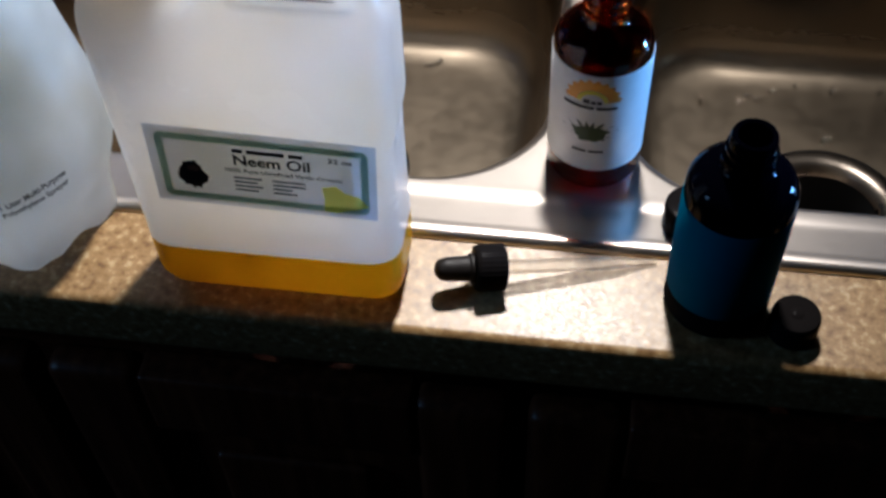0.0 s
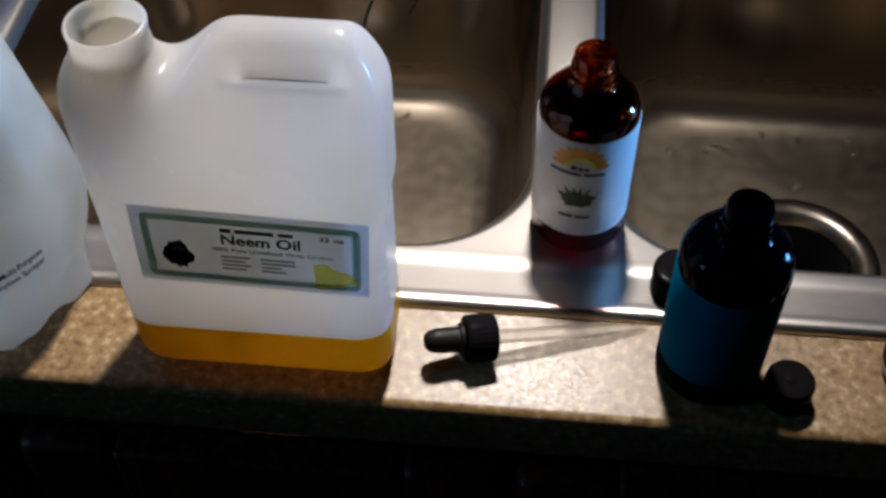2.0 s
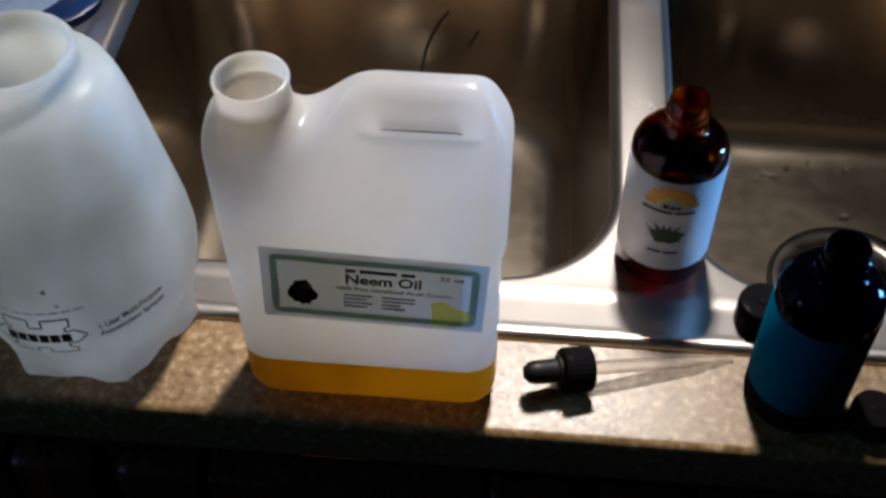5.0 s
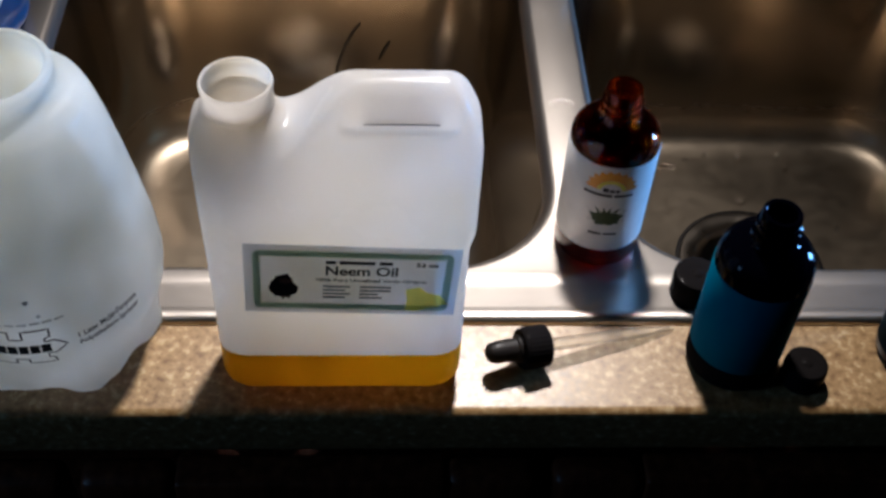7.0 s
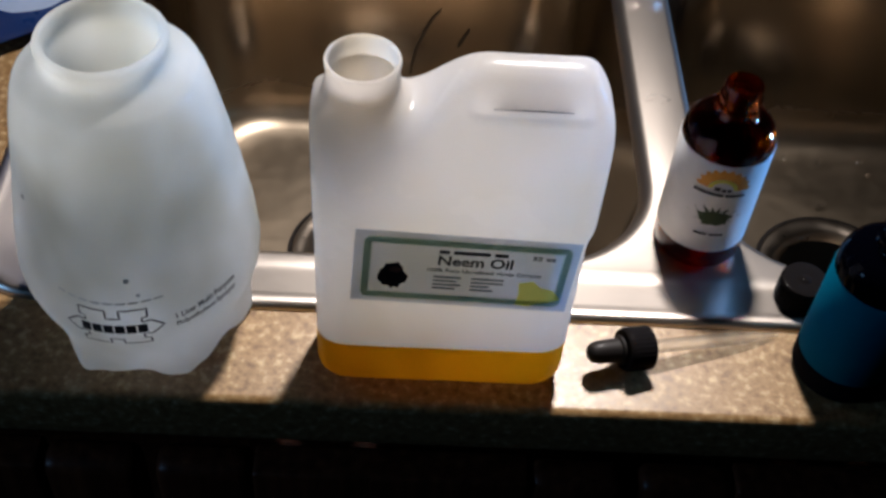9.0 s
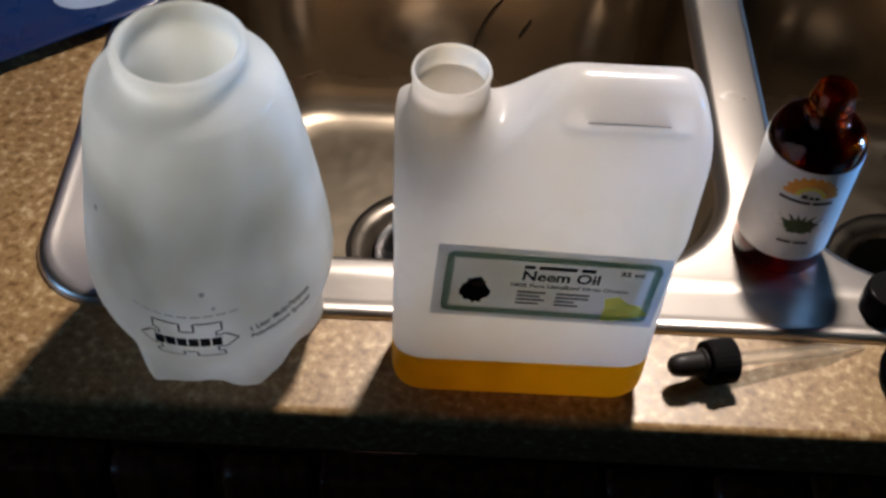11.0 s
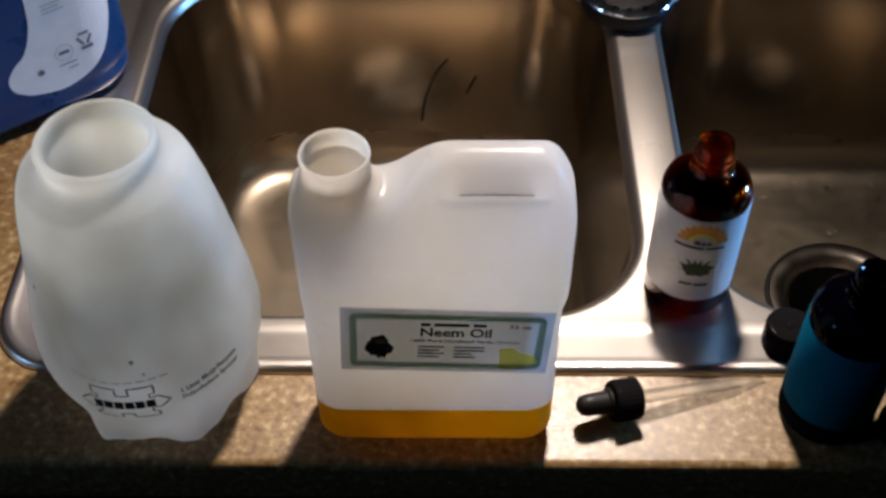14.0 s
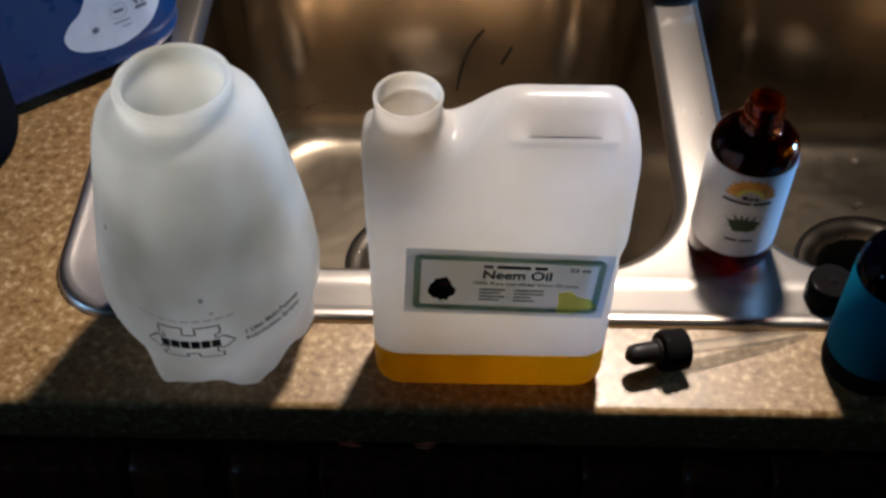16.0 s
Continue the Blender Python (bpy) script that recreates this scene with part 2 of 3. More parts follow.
def fill(bm, *loops):
    es = []
    for lp in loops:
        es += edges_of(bm, lp)
    bmesh.ops.triangle_fill(bm, edges=es, use_beauty=True)


def box(bm, lo, hi, bevel=0.0):
    r = bmesh.ops.create_cube(bm, size=1.0, matrix=Matrix.LocRotScale([(a + c) / 2 for a, c in zip(lo, hi)], None, [c - a for a, c in zip(lo, hi)]))
    if bevel:
        es = list({e for v in r["verts"] for e in v.link_edges})
        bmesh.ops.bevel(bm, geom=es, offset=bevel, segments=3, profile=0.6, affect="EDGES")


def sheet(bm, pts, z, thick=0.0):
    """A flat shape from its outline in the x, y plane."""
    vs = [bm.verts.new((x, y, z)) for x, y in pts]
    fill(bm, vs)


def surface_nets(f, lo, hi, step):
    """A smooth mesh of the surface f = 0, where f is negative inside."""
    lo, hi = np.array(lo, float), np.array(hi, float)
    dims = np.ceil((hi - lo) / step).astype(int) + 1
    ax = [lo[i] + step * np.arange(dims[i]) for i in range(3)]
    g = f(*np.meshgrid(*ax, indexing="ij"))
    nx, ny, nz = dims - 1
    total = np.zeros((nx, ny, nz, 3))
    count = np.zeros((nx, ny, nz))
    corner = [(i, j, k) for i in (0, 1) for j in (0, 1) for k in (0, 1)]

    def at(c):
        return g[c[0]:c[0] + nx, c[1]:c[1] + ny, c[2]:c[2] + nz]

    for p in corner:
        for axis in range(3):
            if p[axis]:
                continue
            q = list(p)
            q[axis] = 1
            a, c = at(p), at(q)
            cross = (a < 0) != (c < 0)
            t = np.where(cross, a / np.where(cross, a - c, 1), 0)
            for i in range(3):
                total[..., i] += np.where(cross, p[i] + (t if i == axis else 0), 0)
            count += cross
    live = count > 0
    index = -np.ones((nx, ny, nz), int)
    index[live] = np.arange(live.sum())
    cell = np.argwhere(live)
    verts = lo + step * (cell + total[live] / count[live][:, None])
    faces = []
    for axis in range(3):
        o = [i for i in range(3) if i != axis]
        sl0, sl1 = [slice(None)] * 3, [slice(None)] * 3
        sl0[axis], sl1[axis] = slice(0, -1), slice(1, None)
        s = (g[tuple(sl0)] < 0) != (g[tuple(sl1)] < 0)
        for e in np.argwhere(s):
            if e[o[0]] == 0 or e[o[1]] == 0 or e[o[0]] >= dims[o[0]] - 1 or e[o[1]] >= dims[o[1]] - 1:
                continue
            quad = []
            for d0, d1 in ((0, 0), (1, 0), (1, 1), (0, 1)):
                c = e.copy()
                c[o[0]] -= d0
                c[o[1]] -= d1
                quad.append(int(index[tuple(c)]))
            faces.append(quad)
    bm = bmesh.new()
    vs = [bm.verts.new(v) for v in verts]
    for q in faces:
        bm.faces.new([vs[i] for i in q])
    bmesh.ops.recalc_face_normals(bm, faces=bm.faces)
    for _ in range(2):
        bmesh.ops.smooth_vert(bm, verts=bm.verts, factor=0.5, use_axis_x=True, use_axis_y=True, use_axis_z=True)
    return bm


def soft_max(a, c, k):
    h = np.clip(0.5 - 0.5 * (a - c) / k, 0, 1)
    return a * (1 - h) + c * h + k * h * (1 - h)


def soft_min(a, c, k):
    return -soft_max(-a, -c, k)


def block(x, y, z, cx, cy, cz, hx, hy, hz, r):
    qx, qy, qz = abs(x - cx) - hx + r, abs(y - cy) - hy + r, abs(z - cz) - hz + r
    return np.sqrt(np.maximum(qx, 0) ** 2 + np.maximum(qy, 0) ** 2 + np.maximum(qz, 0) ** 2) + np.minimum(np.maximum(qx, np.maximum(qy, qz)), 0) - r


def lettering(text, size, width=None, spacing=1.0, bold=0.0):
    """The outline of a line of text as a flat bmesh, centred on the origin, squeezed to a width."""
    cu = bpy.data.curves.new("lettering", "FONT")
    cu.body, cu.size, cu.align_x, cu.align_y, cu.space_character, cu.resolution_u = text, size, "CENTER", "CENTER", spacing, 3
    cu.offset = bold
    ob = bpy.data.objects.new("lettering", cu)
    scene.collection.objects.link(ob)
    me = ob.to_mesh()
    bm = bmesh.new()
    bm.from_mesh(me)
    ob.to_mesh_clear()
    bpy.data.objects.remove(ob)
    if width and bm.verts:
        have = max(v.co.x for v in bm.verts) - min(v.co.x for v in bm.verts)
        for v in bm.verts:
            v.co.x *= width / have
    return bm


def moved(bm, x, y, turn=0.0):
    bmesh.ops.transform(bm, matrix=pose(x, y, 0, 0, 0, turn), verts=bm.verts)
    return bm


def strip(x0, x1, y0, y1, cuts=1):
    bm = bmesh.new()
    a = [bm.verts.new((x0 + (x1 - x0) * i / cuts, y0, 0)) for i in range(cuts + 1)]
    c = [bm.verts.new((x0 + (x1 - x0) * i / cuts, y1, 0)) for i in range(cuts + 1)]
    for i in range(cuts):
        bm.faces.new((a[i], a[i + 1], c[i + 1], c[i]))
    return bm


def joined(*bms):
    out = bmesh.new()
    for q in bms:
        me = bpy.data.meshes.new("piece")
        q.to_mesh(me)
        q.free()
        out.from_mesh(me)
        bpy.data.meshes.remove(me)
    return out


def frame_shape(w, h, r, t):
    """A rounded border of thickness t."""
    bm = bmesh.new()
    a = ring(bm, rounded(-w / 2, w / 2, -h / 2, h / 2, r, 5), 0)
    c = ring(bm, rounded(-w / 2 + t, w / 2 - t, -h / 2 + t, h / 2 - t, max(r - t, 0.0004), 5), 0)
    bridge(bm, a, c)
    return bm


def blob(rx, ry, seed, rough=0.25, n=40):
    bm = bmesh.new()
    pts = []
    for i in range(n):
        a = 2 * math.pi * i / n
        k = 1 + rough * noise.noise((3 * math.cos(a) + seed, 3 * math.sin(a), seed))
        k += rough * 0.5 * noise.noise((9 * math.cos(a) + seed, 9 * math.sin(a), seed))
        pts.append((rx * k * math.cos(a), ry * k * math.sin(a)))
    sheet(bm, pts, 0)
    return bm


# ---- room ----
Z = 0.91
DECK = 0.9115


def slab(name, lo, hi, mat, label, category):
    bm = bmesh.new()
    box(bm, lo, hi)
    return tagged(part(name, bm, mat, None, "", False), label, category, kind="structure")


slab("floor", (-1.8, -2.6, -0.05), (1.05, 0.64, 0.0), floor_tile, "unseen vinyl kitchen floor, darkened to cut bounced light", "floor")
slab("ceiling", (-1.8, -2.6, 2.42), (1.05, 0.64, 2.5), ceiling_paint, "unseen kitchen ceiling, darkened to cut bounced light", "ceiling")
slab("wall_north", (-1.8, 0.64, 0), (1.05, 0.74, 2.42), wall_paint, "unseen wall behind the sink, darkened to cut bounced light", "wall")
slab("wall_south", (-1.8, -2.7, 0), (1.05, -2.6, 2.42), wall_paint, "unseen kitchen wall, darkened to cut bounced light", "wall")
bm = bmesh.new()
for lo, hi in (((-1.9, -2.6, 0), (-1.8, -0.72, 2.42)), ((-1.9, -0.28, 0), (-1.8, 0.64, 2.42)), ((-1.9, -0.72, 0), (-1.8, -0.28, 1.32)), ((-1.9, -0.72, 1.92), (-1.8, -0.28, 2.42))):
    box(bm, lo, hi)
tagged(part("wall_west", bm, wall_paint, None, "", False), "unseen wall with a small window opening, darkened to cut bounced light", "wall", kind="structure")
# unseen wall set close, so its daylight fades before the blue jug
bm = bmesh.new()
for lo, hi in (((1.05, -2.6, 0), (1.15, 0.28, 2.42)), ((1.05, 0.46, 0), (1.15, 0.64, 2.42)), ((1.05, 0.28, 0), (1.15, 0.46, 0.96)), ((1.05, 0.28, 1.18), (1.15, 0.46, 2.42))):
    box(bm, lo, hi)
tagged(part("wall_east", bm, wall_paint, None, "", False), "unseen wall with a window opening, darkened to cut bounced light", "wall", kind="structure")

# ---- counter ----
SX0, SX1, SY0, SY1 = -0.310, 0.466, 0.052, 0.505
bm = bmesh.new()
hole = ring(bm, rounded(SX0 + 0.012, SX1 - 0.012, SY0 + 0.012, SY1 - 0.012, 0.035, 6), Z)
outer = [bm.verts.new(p) for p in ((-1.5, 0.0, Z), (1.048, 0.0, Z), (1.048, 0.638, Z), (-1.5, 0.638, Z))]
fill(bm, hole, outer)
under = ring(bm, rounded(SX0 + 0.012, SX1 - 0.012, SY0 + 0.012, SY1 - 0.012, 0.035, 6), Z - 0.03)
bridge(bm, hole, under)
prof = [(0.0, 0.0)]
for i in range(1, 9):
    a = radians(90 * i / 8)
    prof.append((-0.005 * math.sin(a), -0.005 * (1 - math.cos(a))))
prof += [(-0.005, -0.030), (-0.0035, -0.0345), (0.0, -0.036), (0.04, -0.036)]
last = [outer[0], outer[1]]
for y, z in prof[1:]:
    cur = [bm.verts.new((-1.5, y, Z + z)), bm.verts.new((1.048, y, Z + z))]
    bm.faces.new((last[0], last[1], cur[1], cur[0]))
    last = cur
counter = tagged(part("countertop", bm, laminate), "beige and brown speckled laminate countertop with rolled front edge", "countertop", kind="structure")

# ---- cabinet under the counter ----
cab = thing("base_cabinet", "dark-stained wooden base cabinet under the sink", "cabinet", (0, 0, 0))
bm = bmesh.new()
box(bm, (-1.45, 0.045, 0.1), (1.04, 0.6, Z - 0.36))
box(bm, (-1.45, 0.035, Z - 0.085), (1.04, 0.06, Z - 0.037))
part("body", bm, wood, cab, "", False)


def piece(name, lo, hi, bevel, parent):
    bm = bmesh.new()
    box(bm, lo, hi, bevel)
    return part(name, bm, wood, parent)


def cabinet_door(x0, x1, z0, z1):
    fr = 0.055
    door = piece("door", (x0 + fr - 0.004, 0.021, z0 + fr - 0.004), (x1 - fr + 0.004, 0.031, z1 - fr + 0.004), 0.004, cab)
    tagged(door, "dark wooden raised-panel door")
    piece("raised_panel", (x0 + fr + 0.03, 0.014, z0 + fr + 0.03), (x1 - fr - 0.03, 0.0212, z1 - fr - 0.03), 0.004, door)
    for a in (x0, x1 - fr):
        piece("stile", (a, 0.012, z0), (a + fr, 0.034, z1), 0.009, door)
    for a in (z0, z1 - fr):
        piece("rail", (x0 + fr, 0.0122, a), (x1 - fr, 0.0338, a + fr), 0.003, door)


for x0, x1 in ((-0.488, -0.222), (-0.214, 0.052), (0.060, 0.326), (0.334, 0.600)):
    cabinet_door(x0, x1, 0.13, 0.812)

# ---- sink ----
sink = thing("kitchen_sink", "double-bowl brushed stainless steel sink set into the counter", "sink", (0, 0, 0))
bm = bmesh.new()
loops = []
for off, z in ((0.0, Z + 0.0002), (0.0004, Z + 0.002), (0.002, Z + 0.0038), (0.0045, Z + 0.0044), (0.008, Z + 0.0036), (0.0115, Z + 0.0026), (0.0235, Z + 0.0022), (0.0265, Z + 0.0014), (0.03, DECK)):
    loops.append(ring(bm, rounded(SX0 + off, SX1 - off, SY0 + off, SY1 - off, 0.042 - off * 0.5, 10), z))
for a, c in zip(loops, loops[1:]):
    bridge(bm, a, c)
LEFT = (-0.268, 0.064, 0.089, 0.43)
RIGHT = (0.089, 0.424, 0.089, 0.43)
LIP = [(0, 0), (0.0018, -0.0005), (0.0036, -0.0018), (0.0052, -0.0038), (0.0064, -0.0064), (0.0072, -0.0095)]
rims = []
for x0, x1, y0, y1 in (LEFT, RIGHT):
    rows = [ring(bm, rounded(x0 + o, x1 - o, y0 + o, y1 - o, 0.07 - 0.35 * o, 14), DECK + dz) for o, dz in LIP]
    for a, c in zip(rows, rows[1:]):
        bridge(bm, a, c)
    rims.append(rows[0])
fill(bm, loops[-1], *rims)
part("deck", bm, deck_steel, sink, "bright brushed steel rim and divider")


def basin(q, drain):
    x0, x1, y0, y1 = q
    bm = bmesh.new()
    prev = None
    steps = [(0.0072, -0.0095), (0.010, -0.04), (0.014, -0.09), (0.018, -0.14), (0.0205, -0.164), (0.0225, -0.172), (0.026, -0.179), (0.0315, -0.1845), (0.039, -0.1878), (0.05, -0.1895), (0.065, -0.1902)]
    for off, dz in steps:
        cur = ring(bm, rounded(x0 + off, x1 - off, y0 + off, y1 - off, 0.07 - 0.35 * off, 14), DECK + dz)
        if prev:
            bridge(bm, prev, cur)
        prev = cur
    d = [bm.verts.new((drain[0] + 0.056 * math.cos(2 * math.pi * i / 48), drain[1] + 0.056 * math.sin(2 * math.pi * i / 48), DECK - 0.1915)) for i in range(48)]
    fill(bm, prev, d)
    return part("basin", bm, basin_steel, sink, "deep rounded steel bowl, darkened for the shade inside")


FLOOR = DECK - 0.1915
for q, drain in ((LEFT, (-0.108, 0.262)), (RIGHT, (0.25, 0.262))):
    basin(q, drain)
    d = part("drain", lathe([(0.0562, 0), (0.055, 0.0022), (0.051, 0.0028), (0.045, 0.0012), (0.0405, -0.003), (0.0392, -0.0062)], 56), drain_steel, sink, "round steel drain flange")
    d.location = (*drain, FLOOR)
    part("outer_ring", lathe([(0.0590, 0.0003), (0.0585, 0.0012), (0.0562, 0.0014), (0.0555, 0.0004)], 56), rubber, d, "dark ring round the drain")
    if drain[0] > 0:
        # closed stub, blackened for the dark down the drain
        g = part("drain_pipe", lathe([(0.0388, -0.006), (0.0385, -0.06), (0, -0.061)], 48), hole_shade, d, "short closed drain pipe painted black for the darkness inside")
    else:
        g = part("strainer", lathe([(0, 0.012), (0.006, 0.012), (0.0065, 0.002), (0.02, -0.002), (0.03, -0.006), (0.0375, -0.004), (0.0385, -0.009)], 48), chrome, d, "steel basket strainer")

# strainer basket on the divider
st = thing("sink_strainer", "chrome sink basket strainer with punched holes resting on the sink divider", "strainer", (0.0725, 0.381, DECK))
part("gasket", lathe([(0.0, 0), (0.029, 0), (0.0325, 0.002), (0.0345, 0.008), (0.0345, 0.012), (0.0335, 0.0140), (0.031, 0.0150), (0.0, 0.0150)], 64), rubber, st, "dark rubber rim")
bm = bmesh.new()
seg = 64
rows = [(0.0342, 0.0140), (0.0345, 0.0152), (0.0338, 0.0164), (0.0320, 0.0168), (0.0300, 0.0162), (0.0185, 0.0140), (0.016, 0.0135)]
prev = None
for r, z in rows:
    cur = ring(bm, [(r * math.cos(2 * math.pi * i / seg), r * math.sin(2 * math.pi * i / seg)) for i in range(seg)], z)
    if prev:
        bridge(bm, prev, cur)
    prev = cur
part("dish", bm, chrome, st, "polished dish")
# flat discs, blackened for the shade in the punched holes
holes = lathe([(0, 0), (0.0017, 0.0)], 14)
me = bpy.data.meshes.new("hole")
holes.to_mesh(me)
holes.free()
me.materials.append(hole_shade)
for i in range(14):
    a = 2 * math.pi * (i + 0.5) / 14
    h = new("hole", me)
    h.parent = st
    h.location = (0.0232 * math.cos(a), 0.0232 * math.sin(a), 0.0162)
    h.rotation_euler = Euler((radians(17) * math.sin(a) * -1 * -1, radians(-17) * math.cos(a), 0))
part("cup", lathe([(0.016, 0.0136), (0.0155, 0.008), (0.0, 0.006)], 40), hole_shade, st, "hollow painted black for its shade")
part("knob", lathe([(0.0, 0.024), (0.004, 0.0235), (0.0055, 0.021), (0.004, 0.017), (0.003, 0.006)], 28), chrome, st, "small chrome knob")

# ---- neem oil jug ----
JX, JY, JZ = -0.0605, 0.0372, Z
jug = thing("oil_jug", "uncapped milky plastic jug with golden oil on the counter", "jug", (JX, JY, JZ))


SLIM, SET = 0.7577, -0.0079


def slimmed(bm):
    """Draws the jug in from behind and stretches its upper half a little."""
    for v in bm.verts:
        k = min(1.0, max(0.0, (v.co.z - 0.118) / 0.062))
        v.co.y = SLIM * v.co.y + SET
        v.co.z += 0.008 * k * k * (3 - 2 * k)
    return bm


def jug_shape(x, y, z):
    wide = 0.0622 + np.where(x < 0, 0.0004, 0.0024) / (1 + np.exp(-(z - 0.108) / 0.0022))
    qx, qy, qz = abs(x) - wide + 0.0185, abs(y) - 0.0322 + 0.0185, abs(z - 0.0921) - 0.0921 + 0.0165
    body = np.sqrt(np.maximum(qx, 0) ** 2 + np.maximum(qy, 0) ** 2 + np.maximum(qz, 0) ** 2) + np.minimum(np.maximum(qx, np.maximum(qy, qz)), 0) - 0.0175
    slope = (abs(y) - 0.0335) * 0.651 + (z - 0.160) * 0.759
    slope = soft_max(slope, (abs(y) - 0.0115) * 0.8 + (z - 0.1807) * 0.6, 0.002)
    corner = np.sqrt(np.maximum(abs(x) - wide + 0.022, 0) ** 2 + np.maximum(z - 0.1622, 0) ** 2) - 0.022
    slope = soft_max(slope, corner, 0.003)
    body = soft_max(body, slope, 0.008)
    # the shoulder under the neck, and the rise to the grip
    round_neck = soft_max(z - 0.1630, (abs(y) - 0.0335) * 0.52 + (z - 0.1515) * 0.854, 0.003)
    rise = soft_max(0.69 * (z - 0.1630 - 1.05 * (x + 0.0145)), 0.75 * (z - 0.1515 - 0.55 * (x + 0.0145) - 0.9 * (0.0335 - abs(y))), 0.003)
    shoulder = soft_min(round_neck, rise, 0.005)
    body = soft_max(body, shoulder, 0.005)
    # finger recess below the grip
    shelf = 0.08 * (abs(y) - 0.0168) + 0.997 * (z - 0.1668)
    grip_face = 0.894 * (abs(y) - 0.0118) + 0.447 * (z - 0.1800)
    pocket = soft_max(-shelf, -grip_face, 0.0015)
    pocket = soft_max(pocket, abs(x - 0.0272) - 0.0265, 0.008)
    body = soft_max(body, -pocket, 0.0016)
    # the grip's outer end is rounded in plan and draws in towards the top
    end = np.sqrt(np.maximum(x - wide + 0.027, 0) ** 2 + np.maximum(abs(y) - 0.0065, 0) ** 2) - 0.027 + 0.55 * (z - 0.158)
    body = soft_max(body, 0.9 * end, 0.004)
    r = np.sqrt((x + 0.0395) ** 2 + (SLIM * y) ** 2)
    # a fillet where the neck rises from the shoulder
    body = soft_min(body, np.maximum(r - 0.0141, abs(z - 0.153) - 0.019), 0.010)
    bore = np.maximum(r - 0.0132, 0.135 - z)
    return np.maximum(body, -bore)


bm = slimmed(surface_nets(jug_shape, (-0.072, -0.04, -0.004), (0.072, 0.04, 0.194), 0.0012))
part("neck", lathe([(0.0158, 0.1460), (0.0152, 0.1570), (0.0158, 0.1585), (0.0159, 0.1600), (0.0150, 0.1612), (0.0146, 0.1630), (0.0146, 0.1690), (0.0151, 0.1704), (0.0152, 0.1718), (0.0147, 0.1732), (0.0147, 0.1785), (0.0151, 0.1795), (0.0152, 0.1808), (0.0148, 0.1818), (0.0142, 0.1820), (0.0137, 0.1814), (0.0135, 0.1800), (0.0134, 0.1460)], 72), jug_plastic, jug, "smooth open neck without its cap").location = (-0.0395, SET, 0.006)
# thin grey strip painted for the shaded crease under the grip
crease = bmesh.new()
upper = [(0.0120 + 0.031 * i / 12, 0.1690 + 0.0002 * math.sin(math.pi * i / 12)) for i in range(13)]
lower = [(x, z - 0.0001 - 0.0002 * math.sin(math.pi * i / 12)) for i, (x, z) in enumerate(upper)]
rows = [[crease.verts.new((x, y, z)) for x, z in upper + lower[::-1]] for y in (-0.0177, 0.0177)]
bridge(crease, *rows)
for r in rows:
    crease.faces.new(r)
part("grip_crease_shade", slimmed(crease), grey_ink_and_shade, jug, "thin grey strip painted for the shade under the grip", False)
LEVEL = 0.0352
low = bm.copy()
bmesh.ops.bisect_plane(bm, geom=bm.verts[:] + bm.edges[:] + bm.faces[:], plane_co=(0, 0, LEVEL), plane_no=(0, 0, 1), clear_inner=True)
bmesh.ops.bisect_plane(low, geom=low.verts[:] + low.edges[:] + low.faces[:], plane_co=(0, 0, LEVEL), plane_no=(0, 0, 1), clear_outer=True)
rim_edges = [e for e in low.edges if e.is_boundary]
bmesh.ops.triangle_fill(low, edges=rim_edges, use_beauty=True)
part("body", bm, jug_plastic, jug, "milky translucent polyethylene")
part("oil", low, oil_look, jug, "golden oil filling the base")

label = part("label", moved(strip(-0.0497, 0.0489, -0.0201, 0.0205, 24), 0, 0), lilac_paper, jug, "pale lilac paper label with green border and dark print")


def on_jug(bm, lift=0.0):
    """Stands a flat shape up on the jug's front."""
    for v in bm.verts:
        x, y = v.co.x, v.co.y
        k, m = x / 0.0485, (y + 0.0198) / 0.0396
        low_edge, high_edge = 0.0697 - 0.0014 * k, 0.1146 - 0.0018 * k
        v.co = (0.977 * x + 0.0054 + 0.0024 * m, -0.0326 - lift, low_edge + (high_edge - low_edge) * m)
    return bm


q = bmesh.new()
q.from_mesh(label.data)
on_jug(q)
q.to_mesh(label.data)
q.free()


def print_on(name, bm, ink, lift, tag=""):
    return part(name, on_jug(bm, lift), ink, label, tag, False)


print_on("border", joined(moved(frame_shape(0.0910, 0.0348, 0.0035, 0.0030), 0, 0)), green_ink, 0.00018, "green printed border")
print_on("border", joined(frame_shape(0.0848, 0.0288, 0.002, 0.0004)), green_ink, 0.00018, "green printed border")
print_on("title", moved(lettering("Neem Oil", 0.0076, 0.033, bold=0.0002), 0.004, 0.0060), dark_ink, 0.00025, "title lettering")
print_on("size_text", moved(lettering("32 oz", 0.0034, 0.0105, bold=0.0001), 0.0335, 0.0108), dark_ink, 0.00025, "volume lettering")
print_on("maker_line", joined(*[strip(a, c, 0.0101, 0.0121) for a, c in ((-0.0125, -0.0080), (-0.0062, 0.0098), (0.0118, 0.0178))]), dark_ink, 0.00025, "printed line")
print_on("subtitle", moved(lettering("100% Pure Unrefined Virgin Organic", 0.0030, 0.051, bold=0.00006), 0.0085, 0.0006), dark_ink, 0.00025, "subtitle lettering")
for i in range(4):
    for x0, w in ((-0.0135, 0.0125 - 0.0022 * (i % 2)), (0.0035, 0.0145 - 0.004 * (i > 1) - 0.002 * (i == 2))):
        print_on("text_line", strip(x0, x0 + w, -0.0038 - 0.0022 * i, -0.0027 - 0.0022 * i), grey_ink_and_shade, 0.00025)
print_on("emblem", moved(blob(0.0058, 0.0074, 2.3, 0.3), -0.0318, -0.0042), brown_ink, 0.00022, "dark brown picture")
